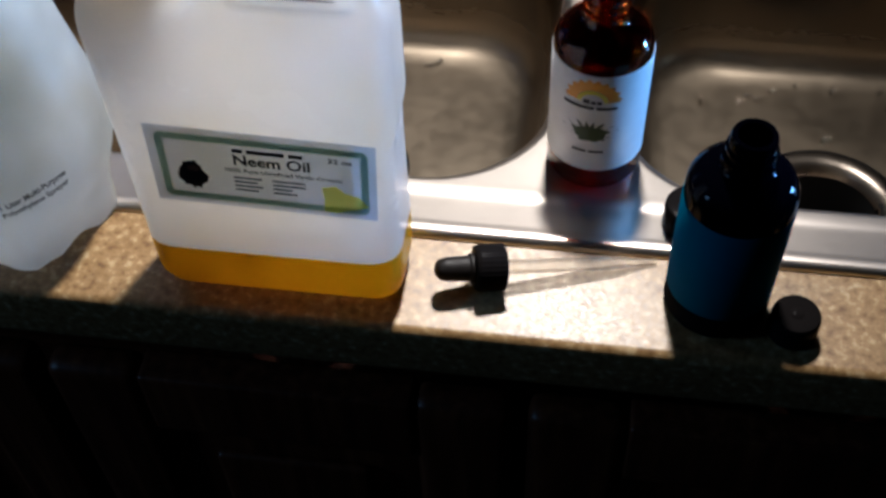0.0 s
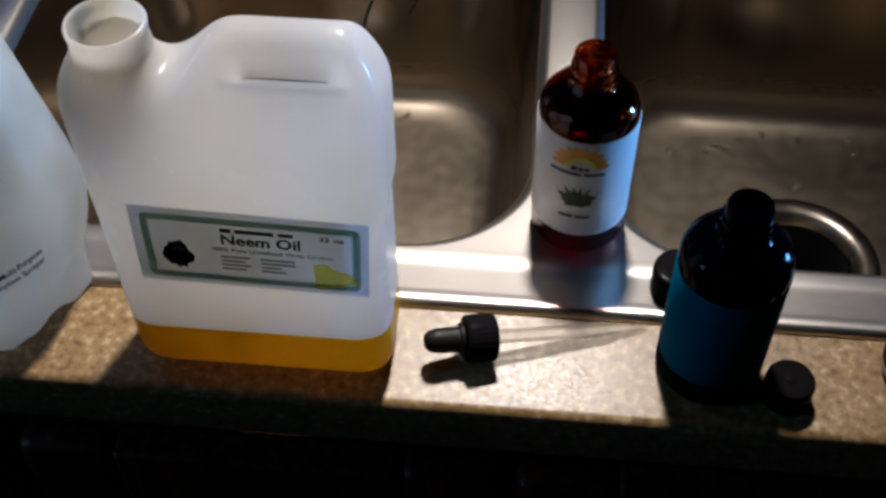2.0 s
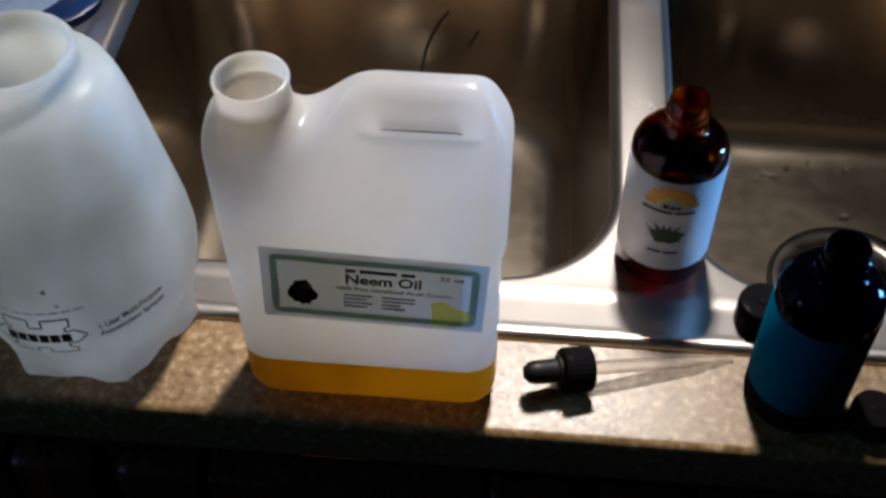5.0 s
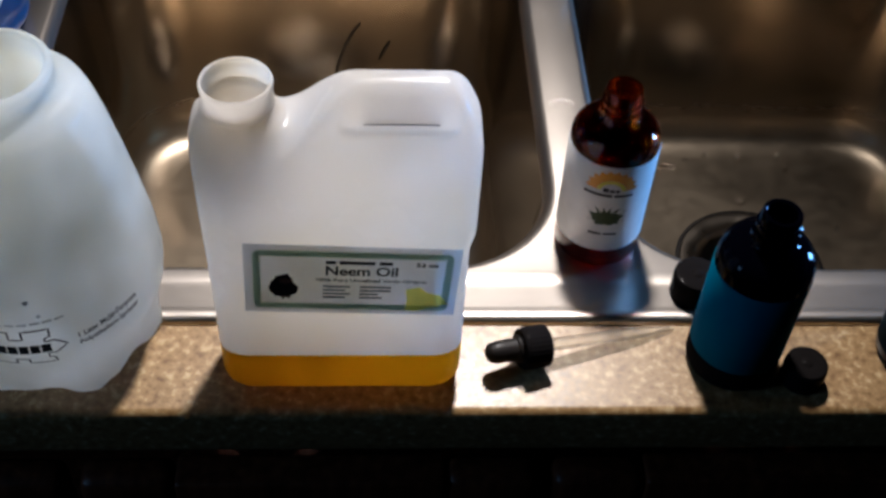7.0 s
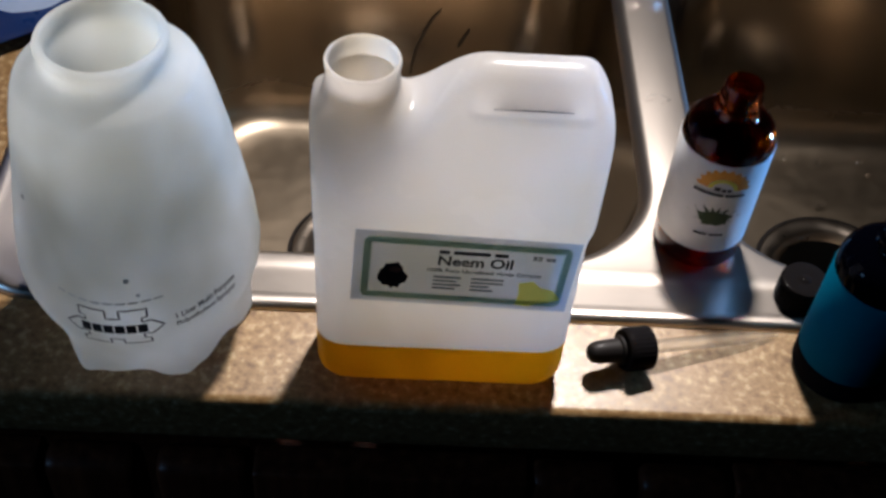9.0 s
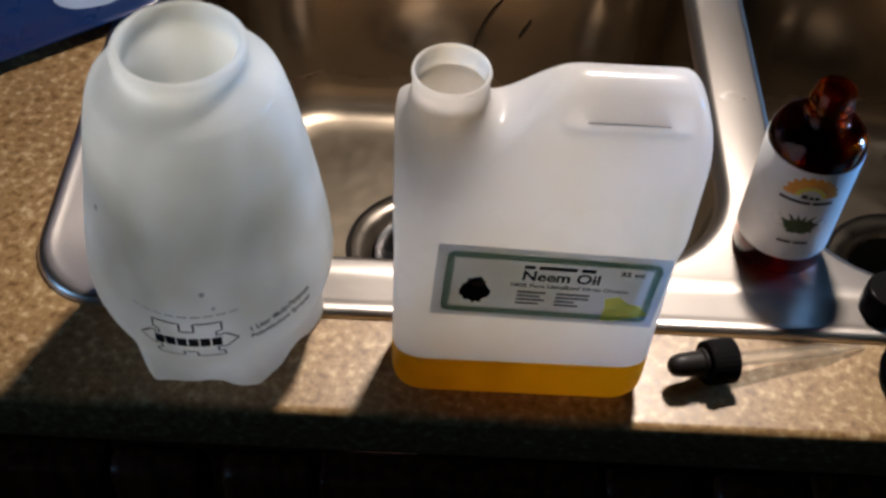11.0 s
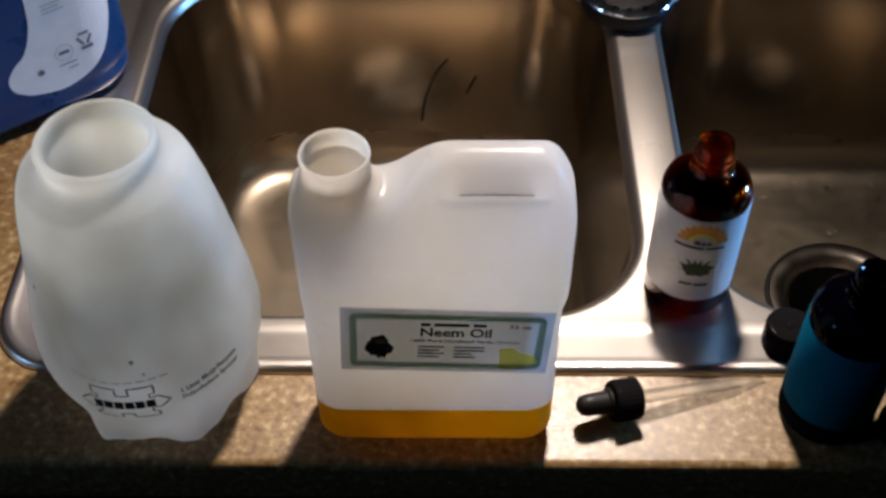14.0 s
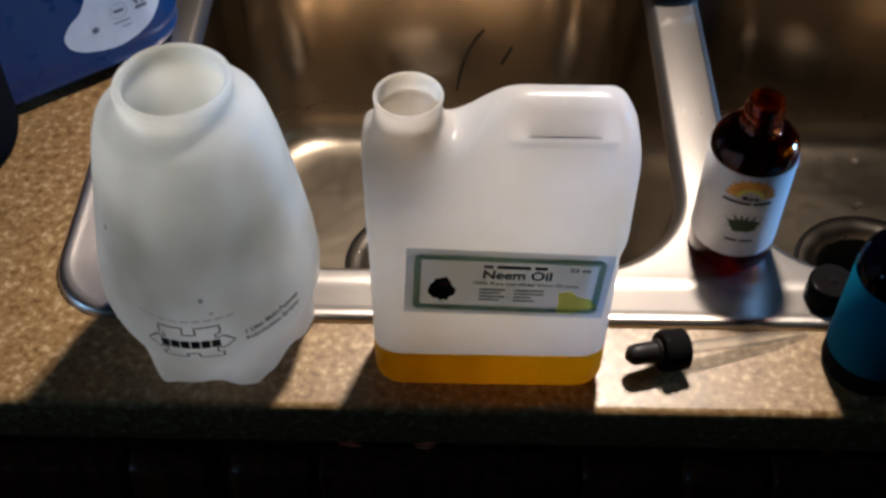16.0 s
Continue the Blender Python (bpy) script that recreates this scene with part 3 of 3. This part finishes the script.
print_on("emblem_mark", moved(blob(0.0028, 0.0016, 5.1, 0.5), -0.0308, -0.0005), red_ink, 0.0003)
star = bmesh.new()
sheet(star, [(1.12 * x, 1.15 * y) for x, y in [(-0.0082, -0.0062), (-0.0076, -0.0005), (-0.0085, 0.0052), (-0.003, 0.0066), (0.0005, 0.0036), (0.0062, 0.0022), (0.0096, -0.0022), (0.0052, -0.0040), (0.0008, -0.0050), (-0.003, -0.0066)]], 0)
print_on("sticker", moved(star, 0.0345, -0.0100), yellow_ink, 0.0003, "yellow sticker")

# ---- sprayer tank ----
TX, TY = -0.2075, 0.0535
tank = thing("sprayer_tank", "empty white plastic sprayer tank without its pump, on the counter", "sprayer tank", (TX, TY, Z))
PROFILE = [(0.0, 0.0475), (0.014, 0.0500), (0.026, 0.0530), (0.038, 0.0560), (0.052, 0.0572), (0.070, 0.0558), (0.092, 0.0525), (0.115, 0.0485), (0.135, 0.0445), (0.148, 0.0412), (0.1555, 0.0385), (0.1590, 0.0340), (0.1602, 0.0318), (0.1618, 0.0282), (0.164, 0.0264), (0.180, 0.0258)]
PZ, PR = [p[0] for p in PROFILE], [p[1] for p in PROFILE]


def tank_radius(z, a):
    r = np.interp(z, PZ, PR)
    # finger dents round a front ridge, shallow ones behind, and a squarish foot

    def dent(bearing, height, depth, broad, tall):
        off = (a - radians(bearing) + np.pi) % (2 * np.pi) - np.pi
        return depth * np.exp(-(off / broad) ** 2 - ((z - height) / tall) ** 2)

    r = r - dent(-138, 0.098, 0.0060, 0.42, 0.034) - dent(-38, 0.092, 0.0050, 0.40, 0.036) - dent(60, 0.100, 0.0035, 0.4, 0.034) - dent(140, 0.100, 0.0035, 0.4, 0.034)
    r = r + dent(-92, 0.085, 0.0016, 0.30, 0.040)
    t = np.clip(z / 0.048, 0, 1)
    t = t * t * (3 - 2 * t)
    turn = (a + np.pi / 2 + np.pi / 6) % (np.pi / 3) - np.pi / 6
    flats = 0.0455 / np.cos(turn) - 0.0012 * (np.abs(turn) / 0.5236) ** 6
    return flats * (1 - t) + r * t


def tank_shape(x, y, z):
    r, a = np.sqrt(x * x + y * y), np.arctan2(y, x)
    body = (r - tank_radius(z, a)) * 0.85
    arch = 0.0026 * np.maximum(0, np.cos(6 * (a + np.pi / 2))) ** 0.7 + 0.0010 * np.cos(13 * a)
    body = soft_max(body, arch * np.clip((r - 0.030) / 0.012, 0, 1) - z, 0.0025)
    body = np.maximum(body, z - 0.1738)
    groove = np.sqrt((r - 0.0262) ** 2 + (z - 0.1712) ** 2) - 0.0016
    body = soft_min(body, groove, 0.002)
    inner = np.maximum(r - np.minimum(tank_radius(z, a) - 0.0030, 0.0238), 0.09 - z)
    return soft_max(body, -inner, 0.002)


bm = surface_nets(tank_shape, (-0.068, -0.068, -0.004), (0.068, 0.068, 0.182), 0.0016)
part("body", bm, tank_plastic, tank, "waxy translucent polyethylene")


def on_tank(bm, mid, height, lift=0.0004):
    """Wraps a flat shape round the tank; mid is the bearing of its middle."""
    for v in bm.verts:
        z = height + v.co.y * 0.95
        r = float(np.interp(z, PZ, PR))
        a = radians(mid) + v.co.x / r
        rr = float(tank_radius(z, a)) + lift
        v.co = (rr * math.cos(a), rr * math.sin(a), z)
    return bm


def fine_strip(x0, x1, y0, y1):
    return strip(x0, x1, y0, y1, max(1, int(abs(x1 - x0) / 0.002)))


def outline(points, t):
    """A closed line of width t along the points."""
    fine_points = []
    for p, q in zip(points, points[1:] + points[:1]):
        k = max(1, int(math.hypot(q[0] - p[0], q[1] - p[1]) / 0.002))
        fine_points += [(p[0] + (q[0] - p[0]) * i / k, p[1] + (q[1] - p[1]) * i / k) for i in range(k)]
    bm = bmesh.new()
    rings = ([], [])
    n = len(fine_points)
    for i, p in enumerate(fine_points):
        a, c = Vector(fine_points[i - 1]), Vector(fine_points[(i + 1) % n])
        d = (c - a).normalized()
        for side, lst in zip((-0.5, 0.5), rings):
            lst.append(bm.verts.new((p[0] - d.y * t * side, p[1] + d.x * t * side, 0)))
    bridge(bm, *rings)
    return bm


MARK, HIGH = -91, 0.0530
H_SHAPE = [(-0.0150, 0.0130), (-0.0030, 0.0130), (-0.0030, 0.0075), (0.0030, 0.0075), (0.0030, 0.0130), (0.0150, 0.0130), (0.0150, 0.0075), (0.0125, 0.0068), (0.0125, 0.0042), (0.0165, 0.0048), (0.0220, 0.0), (0.0165, -0.0048), (0.0125, -0.0042), (0.0125, -0.0080), (0.0150, -0.0088), (0.0150, -0.0130), (0.0030, -0.0130), (0.0030, -0.0085), (-0.0030, -0.0085), (-0.0030, -0.0130), (-0.0150, -0.0130), (-0.0150, -0.0088), (-0.0125, -0.0080), (-0.0125, -0.0042), (-0.0165, -0.0048), (-0.0220, 0.0), (-0.0165, 0.0048), (-0.0125, 0.0042), (-0.0125, 0.0068), (-0.0150, 0.0075)]
part("emblem", on_tank(outline(H_SHAPE, 0.0009), MARK, HIGH), dark_ink, tank, "outlined black emblem", False)
for i in range(6):
    x0 = -0.0148 + 0.0050 * i
    part("emblem_bar", on_tank(fine_strip(x0, x0 + 0.0043, -0.0030, 0.0030), MARK, HIGH, 0.0006), dark_ink, tank, "black emblem bar", False)
part("faint_line", on_tank(joined(*[fine_strip(-0.026 + 0.0055 * i, -0.0218 + 0.0055 * i, 0.0, 0.0011) for i in range(9)]), MARK + 1, HIGH + 0.0165), faint_ink, tank, "faint grey printed line", False)
for i, line in enumerate(("1 Liter Multi-Purpose", "Polyethylene Sprayer")):
    t = lettering(line, 0.0046, 0.034, bold=0.00012)
    bmesh.ops.subdivide_edges(t, edges=[e for e in t.edges if e.calc_length() > 0.003], cuts=2)
    bmesh.ops.transform(t, matrix=pose(0, -0.0052 * i, 0, 0, 0, 4), verts=t.verts)
    part("lettering", on_tank(t, -46.5, HIGH + 0.003), dark_ink, tank, "black lettering", False)
for a, z, s in ((-82, 0.083, 0.0012), (-78, 0.074, 0.0009), (-150, 0.1, 0.0014)):
    part("smudge", on_tank(blob(s, s * 1.2, a, 0.4, 16), a, z), faint_ink, tank, "small grey smudge", False)


# ---- small bottles ----
def bottle(name, labelled, category, place, mat, paper_mat, low, high, tall, group=""):
    ob = thing(name, labelled, category, place, 0, group)
    R, H = 0.0238, tall
    outer = [(0, 0.0015), (0.016, 0.0012), (0.020, 0.0), (0.0225, 0.0012), (R, 0.004), (R, 0.0795), (0.0235, 0.0828), (0.0222, 0.0865), (0.0194, 0.0900), (0.0155, 0.0924), (0.0122, 0.0940), (0.0108, 0.0955), (0.0106, 0.0985), (0.0114, 0.0990), (0.0114, 0.1005), (0.0100, 0.1015), (0.0100, 0.1035), (0.0108, 0.1042), (0.0108, 0.1054), (0.0098, 0.1062), (0.0098, 0.1108), (0.0092, 0.1125), (0.0080, 0.1130)]
    inner = [(0.0070, 0.1122), (0.0068, 0.0960), (0.0082, 0.0930), (0.0135, 0.0900), (0.0178, 0.0878), (0.0205, 0.0845), (0.0217, 0.0800), (0.0218, 0.006), (0.0195, 0.0032), (0, 0.003)]
    k = H / 0.113
    part("glass", lathe([(r, z * k) for r, z in outer + inner], 72), mat, ob)
    wrap = part("label", lathe([(R + 0.0001, low), (R + 0.0004, low + 0.0004), (R + 0.0004, high - 0.0004), (R + 0.0001, high)], 72), paper_mat, ob, "wrapped paper label")
    return ob, wrap, R + 0.0006


amber, wrap, R = bottle("amber_bottle", "open amber glass bottle with white label on the sink rim", "bottle", (0.0821, 0.1150, DECK), amber_glass, white_paper, 0.0155, 0.0785, 0.113)


def on_bottle(bm, mid, height, lift=0.0):
    for v in bm.verts:
        a = radians(mid) + v.co.x / R
        v.co = ((R + lift) * math.cos(a), (R + lift) * math.sin(a), height + v.co.y)
    return bm


def arc_shape(r0, r1, a0, a1, n=24):
    bm = bmesh.new()
    p = [(bm.verts.new((r0 * math.cos(radians(a0 + (a1 - a0) * i / n)), r0 * math.sin(radians(a0 + (a1 - a0) * i / n)), 0)), bm.verts.new((r1 * math.cos(radians(a0 + (a1 - a0) * i / n)), r1 * math.sin(radians(a0 + (a1 - a0) * i / n)), 0))) for i in range(n + 1)]
    for i in range(n):
        bm.faces.new((p[i][0], p[i][1], p[i + 1][1], p[i + 1][0]))
    return bm


FACE = -97
rays = []
sunray = [arc_shape(0.0078, 0.0128, 2, 178)]
for i in range(10):
    tri = bmesh.new()
    a = radians(9 + 18 * i)
    for da, r in ((-0.15, 0.0127), (0.15, 0.0127), (0, 0.0147)):
        tri.verts.new((r * math.cos(a + da), r * math.sin(a + da), 0))
    tri.faces.new(tri.verts[:])
    rays.append(tri)
part("emblem", on_bottle(joined(*sunray), FACE, 0.0620), orange_ink, wrap, "orange sunrise emblem", False)
for tri in rays:
    part("emblem_ray", on_bottle(tri, FACE, 0.0620), orange_ink, wrap, "", False)
part("emblem_glow", on_bottle(arc_shape(0.0056, 0.0077, 5, 175), FACE, 0.0620, 0.0001), yellow_ink, wrap, "yellow inner arc", False)
part("printed_word", on_bottle(joined(fine_strip(-0.0042, -0.0012, 0.0, 0.0028), fine_strip(-0.0006, 0.0018, 0.0, 0.002), fine_strip(0.0024, 0.0046, 0.0, 0.002)), FACE, 0.0615, 0.0003), dark_ink, wrap, "", False)
part("printed_word", on_bottle(joined(fine_strip(-0.0145, 0.001, 0, 0.0019), fine_strip(0.0022, 0.0122, 0, 0.0019)), FACE, 0.0580, 0.0003), dark_ink, wrap, "", False)
leaf = []
for i, (a, ln) in enumerate(((12, 0.010), (32, 0.0095), (55, 0.0085), (80, 0.0075), (102, 0.0075), (125, 0.0085), (148, 0.0095), (170, 0.0105), (-15, 0.0075), (-165, 0.0075))):
    tri = bmesh.new()
    q = radians(a)
    pts = [(0, 0), (0.5 * ln * math.cos(q - 0.22), 0.5 * ln * math.sin(q - 0.22)), (ln * math.cos(q), ln * math.sin(q)), (0.5 * ln * math.cos(q + 0.22), 0.5 * ln * math.sin(q + 0.22))]
    tri.faces.new([tri.verts.new((1.45 * x, y * 1.15, 0)) for x, y in pts])
    leaf.append(tri)
leaf.append(blob(0.0088, 0.0048, 1.7, 0.4))
part("leaf_picture", on_bottle(joined(*leaf), FACE, 0.0415), leaf_ink, wrap, "dark green leaf picture", False)
part("printed_word", on_bottle(joined(fine_strip(-0.008, -0.001, 0, 0.0016), fine_strip(0.0002, 0.0075, 0, 0.0016)), FACE, 0.0290, 0.0003), dark_ink, wrap, "", False)

# added orange blob, in place of lamp light focused through the bottle
glow_spot = lathe([(0, 0.0022), (0.0030, 0.0019), (0.0046, 0.0009), (0.0050, 0.0)], 24)
bmesh.ops.transform(glow_spot, matrix=Matrix.Translation((-0.001, -0.0155, 0.0034)), verts=glow_spot.verts)
part("light_spot", glow_spot, glow_spot_look, amber, "added orange blob for the lamp light focused in the base")

teal, wrap2, _ = bottle("dropper_bottle", "open dark glass bottle with a plain teal label, on the counter", "bottle", (0.1445, 0.0305, Z), dark_glass, teal_paper, 0.0165, 0.0745, 0.112)
# added matte sleeve that covers the counter's bright reflection in the glass
part("base", lathe([(0.0205, 0.0006), (0.0228, 0.0012), (0.0241, 0.0042), (0.0241, 0.0164)], 72), matte_black, teal, "added matte black sleeve hiding the reflection in the glass base")
third, wrap3, _ = bottle("dropper_bottle", "dark glass bottle with a slate blue label at the counter edge", "bottle", (0.2485, 0.034, Z), dark_glass, slate_paper, 0.008, 0.070, 0.112)


def ribbed_cap(r, h, ribs=36):
    bm = bmesh.new()
    seg = ribs * 4
    prev = None
    for k, z, rib in ((0.90, 0, 0), (1, 0.0008, 1), (1, h * 0.80, 1), (0.985, h * 0.9, 0), (0.93, h * 0.975, 0), (0.84, h, 0), (0.45, h * 0.985, 0)):
        pts = []
        for i in range(seg):
            a = 2 * math.pi * i / seg
            rr = r * k + (0.00012 * math.cos(ribs * a) if rib else 0)
            pts.append((rr * math.cos(a), rr * math.sin(a)))
        cur = ring(bm, pts, z)
        if prev:
            bridge(bm, prev, cur)
        prev = cur
    bm.faces.new(prev)
    return bm


for place, what, turn in (((0.1795, 0.0165, Z), "small black ribbed plastic cap lying on the counter", 20), ((0.1315, 0.0735, Z + 0.0024), "small black ribbed plastic cap on the steel sink rim", 75)):
    c = thing("bottle_cap", what, "cap", place, turn, "loose bottle caps")
    k = 1.0 if turn > 50 else 0.88
    part("shell", ribbed_cap(0.0128 * k, 0.0165 * k), phenolic, c)
    part("stud", lathe([(0.0, 0.0172 * k), (0.0022, 0.0170 * k), (0.0034, 0.0163 * k)], 24), phenolic, c)

# ---- dropper ----
drop = thing("dropper", "glass pipette dropper with black rubber bulb lying on the counter", "dropper", (0.0125, 0.0215, Z + 0.0152))
tilt = pose(0, 0, 0, 0, 0, 15.0) @ pose(0, 0, 0, 0, 90 + 7.2, 0)


def lay(bm):
    bmesh.ops.transform(bm, matrix=tilt, verts=bm.verts)
    return bm


part("bulb", lay(lathe([(0, 0.0), (0.003, 0.0006), (0.0050, 0.0026), (0.0058, 0.006), (0.0060, 0.012), (0.0062, 0.0165), (0.0074, 0.0172), (0.0074, 0.0185), (0, 0.0188)], 36)), rubber, drop, "matte black rubber bulb")
cap = ribbed_cap(0.0112, 0.0150, 30)
bmesh.ops.transform(cap, matrix=pose(0, 0, 0.0340, 180, 0, 0), verts=cap.verts)
part("collar", lay(cap), phenolic, drop, "glossy ribbed black collar")
part("pipette", lay(lathe([(0.0036, 0.034), (0.0036, 0.085), (0.0033, 0.091), (0.0022, 0.097), (0.0015, 0.104), (0.0013, 0.109), (0.0008, 0.109), (0.0011, 0.097), (0.0022, 0.089), (0.0026, 0.084), (0.0026, 0.034)], 28)), clear_glass, drop, "clear glass tube")

# ---- blue jug behind the sink's corner ----
BA = 37.0
bj = thing("blue_jug", "large blue plastic jug with white crescent label beside the sink", "jug", (-0.337 - 0.058 * math.sin(radians(BA)), 0.238 + 0.058 * math.cos(radians(BA)), Z + 0.0045), BA)


BX, BY, BR = 0.100, 0.058, 0.040


def blue_shape(x, y, z):
    k = 1 - 0.10 * np.clip((z - 0.18) / 0.12, 0, 1)
    k = k - 0.030 * np.exp(-((z - 0.0155) / 0.0035) ** 2) - 0.012 * np.clip((0.0135 - z) / 0.004, 0, 1)
    qx, qy = abs(x / k) - BX + BR, abs(y / k) - BY + BR
    side = np.sqrt(np.maximum(qx, 0) ** 2 + np.maximum(qy, 0) ** 2) + np.minimum(np.maximum(qx, qy), 0) - BR
    return soft_max(soft_max(side, -z, 0.012), z - 0.28, 0.02)


bm = surface_nets(blue_shape, (-0.112, -0.07, -0.004), (0.112, 0.07, 0.29), 0.003)
part("body", bm, blue_plastic, bj, "glossy blue plastic")


def on_blue(bm, lift):
    for v in bm.verts:
        over = max(0.0, v.co.x - (BX - BR))
        v.co = (v.co.x, -(BY - BR) - math.sqrt(BR * BR - over * over) - 0.0004 - lift, v.co.y - 0.005)
    return bm


crescent = bmesh.new()
curve = [(0.032, 0.105), (0.0315, 0.092), (0.029, 0.076), (0.022, 0.061), (0.013, 0.054), (0.0075, 0.046), (0.0085, 0.038), (0.014, 0.0325), (0.022, 0.0285), (0.040, 0.025), (0.057, 0.029), (0.070, 0.038), (0.079, 0.052), (0.084, 0.068), (0.085, 0.09), (0.084, 0.12), (0.078, 0.15), (0.05, 0.16), (0.036, 0.13)]
smoothed = []
for i in range(len(curve)):
    p0, p1, p2, p3 = (curve[(i + d) % len(curve)] for d in (-1, 0, 1, 2))
    for t in (0.0, 0.25, 0.5, 0.75):
        smoothed.append(tuple(0.5 * (2 * b1 + (c1 - a1) * t + (2 * a1 - 5 * b1 + 4 * c1 - d1) * t * t + (3 * b1 - a1 - 3 * c1 + d1) * t ** 3) for a1, b1, c1, d1 in zip(p0, p1, p2, p3)))
sheet(crescent, smoothed, 0)
for i in range(1, 9):
    bmesh.ops.bisect_plane(crescent, geom=crescent.verts[:] + crescent.edges[:] + crescent.faces[:], plane_co=(0.056 + 0.0034 * i, 0, 0), plane_no=(1, 0, 0))
blue_label = part("label", on_blue(crescent, 0), white_paper, bj, "white crescent-shaped label", False)
part("recycling_mark", on_blue(joined(*[moved(strip(-0.0035, 0.0035, -0.0009, 0.0009), 0.061 + 0.0035 * math.cos(radians(a)), 0.0565 + 0.0035 * math.sin(radians(a)), a + 90) for a in (90, 210, 330)]), 0.0004), grey_ink_and_shade, blue_label, "grey triangular mark", False)
part("recycling_text", on_blue(strip(0.0575, 0.0655, 0.0480, 0.0505), 0.0004), grey_ink_and_shade, blue_label, "", False)
part("round_mark", on_blue(moved(arc_shape(0.0055, 0.0061, 0, 360, 32), 0.046, 0.0515), 0.0004), faint_ink, blue_label, "", False)
part("printed_line", on_blue(strip(0.0425, 0.0495, 0.0505, 0.0528), 0.0004), grey_ink_and_shade, blue_label, "", False)
part("printed_line", on_blue(strip(0.041, 0.053, 0.0425, 0.0433), 0.0004), grey_ink_and_shade, blue_label, "", False)
part("printed_line", on_blue(strip(0.046, 0.053, 0.0385, 0.0392), 0.0004), grey_ink_and_shade, blue_label, "", False)
part("printed_mark", on_blue(moved(blob(0.0022, 0.0022, 3.3), 0.0285, 0.0435), 0.0004), grey_ink_and_shade, blue_label, "", False)
for i in range(3):
    part("printed_line", on_blue(strip(0.040, 0.054 - 0.003 * (i % 2), 0.083 + 0.0028 * i, 0.0844 + 0.0028 * i), 0.0004), faint_ink, blue_label, "", False)

# ---- dark canister at the counter's far side ----
ca = thing("canister", "black round canister standing on the counter", "canister", (-0.414, 0.190, Z))
part("body", lathe([(0, 0), (0.050, 0.0), (0.054, 0.003), (0.056, 0.01), (0.056, 0.085), (0.053, 0.09), (0, 0.091)], 48), matte_black, ca)

# ---- drops and marks ----
for x, y in ((0.264, 0.384), (0.218, 0.380), (0.206, 0.370), (0.256, 0.331), (0.304, 0.370), (0.300, 0.386), (0.192, 0.366), (0.199, 0.372), (0.163, 0.363), (0.236, 0.387), (0.33, 0.30), (-0.044, 0.385), (-0.052, 0.380)):
    s = random.uniform(0.0026, 0.0044)
    w = thing("water_drop", "clear water drop on the steel bowl", "water drop", (x, y, FLOOR + 0.0014), random.uniform(0, 90), "water drops in the bowl")
    bm = lathe([(0, 0.72 * s), (0.5 * s, 0.64 * s), (0.85 * s, 0.32 * s), (1.0 * s, -0.0012)], 16)
    bmesh.ops.transform(bm, matrix=Matrix.Diagonal((1.35, 0.8, 1, 1)), verts=bm.verts)
    part("drop", bm, wet_mark, w)

# a smear of water on the divider
wet = thing("water_smear", "thin smear of water drying on the steel divider", "water smear", (0.0748, 0.2315, DECK + 0.0001))
for i in range(16):
    a, k = random.uniform(0, 6.28), random.uniform(0.5, 1.0)
    s = random.uniform(0.0005, 0.0013)
    bm = lathe([(0, 0.14 * s), (0.6 * s, 0.11 * s), (0.9 * s, 0.05 * s), (1.0 * s, 0.0)], 14)
    bmesh.ops.transform(bm, matrix=pose(0.0085 * k * math.cos(a), 0.0055 * k * math.sin(a), 0, 0, 0, math.degrees(a)) @ Matrix.Diagonal((0.7, 1.5, 1, 1)), verts=bm.verts)
    part("bead", bm, wet_mark, wet)

# dark runs on the back of the left bowl
for pts in (((-0.080, 0.772), (-0.0785, 0.783), (-0.076, 0.797), (-0.0705, 0.812), (-0.064, 0.825), (-0.058, 0.833)), ((-0.043, 0.800), (-0.040, 0.806), (-0.035, 0.816))):
    bm = bmesh.new()
    prev = None
    n = len(pts)
    for i, (x, z) in enumerate(pts):
        y = 0.43 - 0.0072 - 0.0040 - (0.9115 - z - 0.04) * 0.078 - 0.0004
        wd = 0.0011 * math.sin(math.pi * (i + 0.6) / (n + 0.2)) + 0.0003
        cur = [bm.verts.new((x - wd, y, z)), bm.verts.new((x + wd, y, z))]
        if prev:
            bm.faces.new((prev[0], prev[1], cur[1], cur[0]))
        prev = cur
    part("dark_run", bm, dark_streak, sink, "dark dried run mark on the bowl", False)
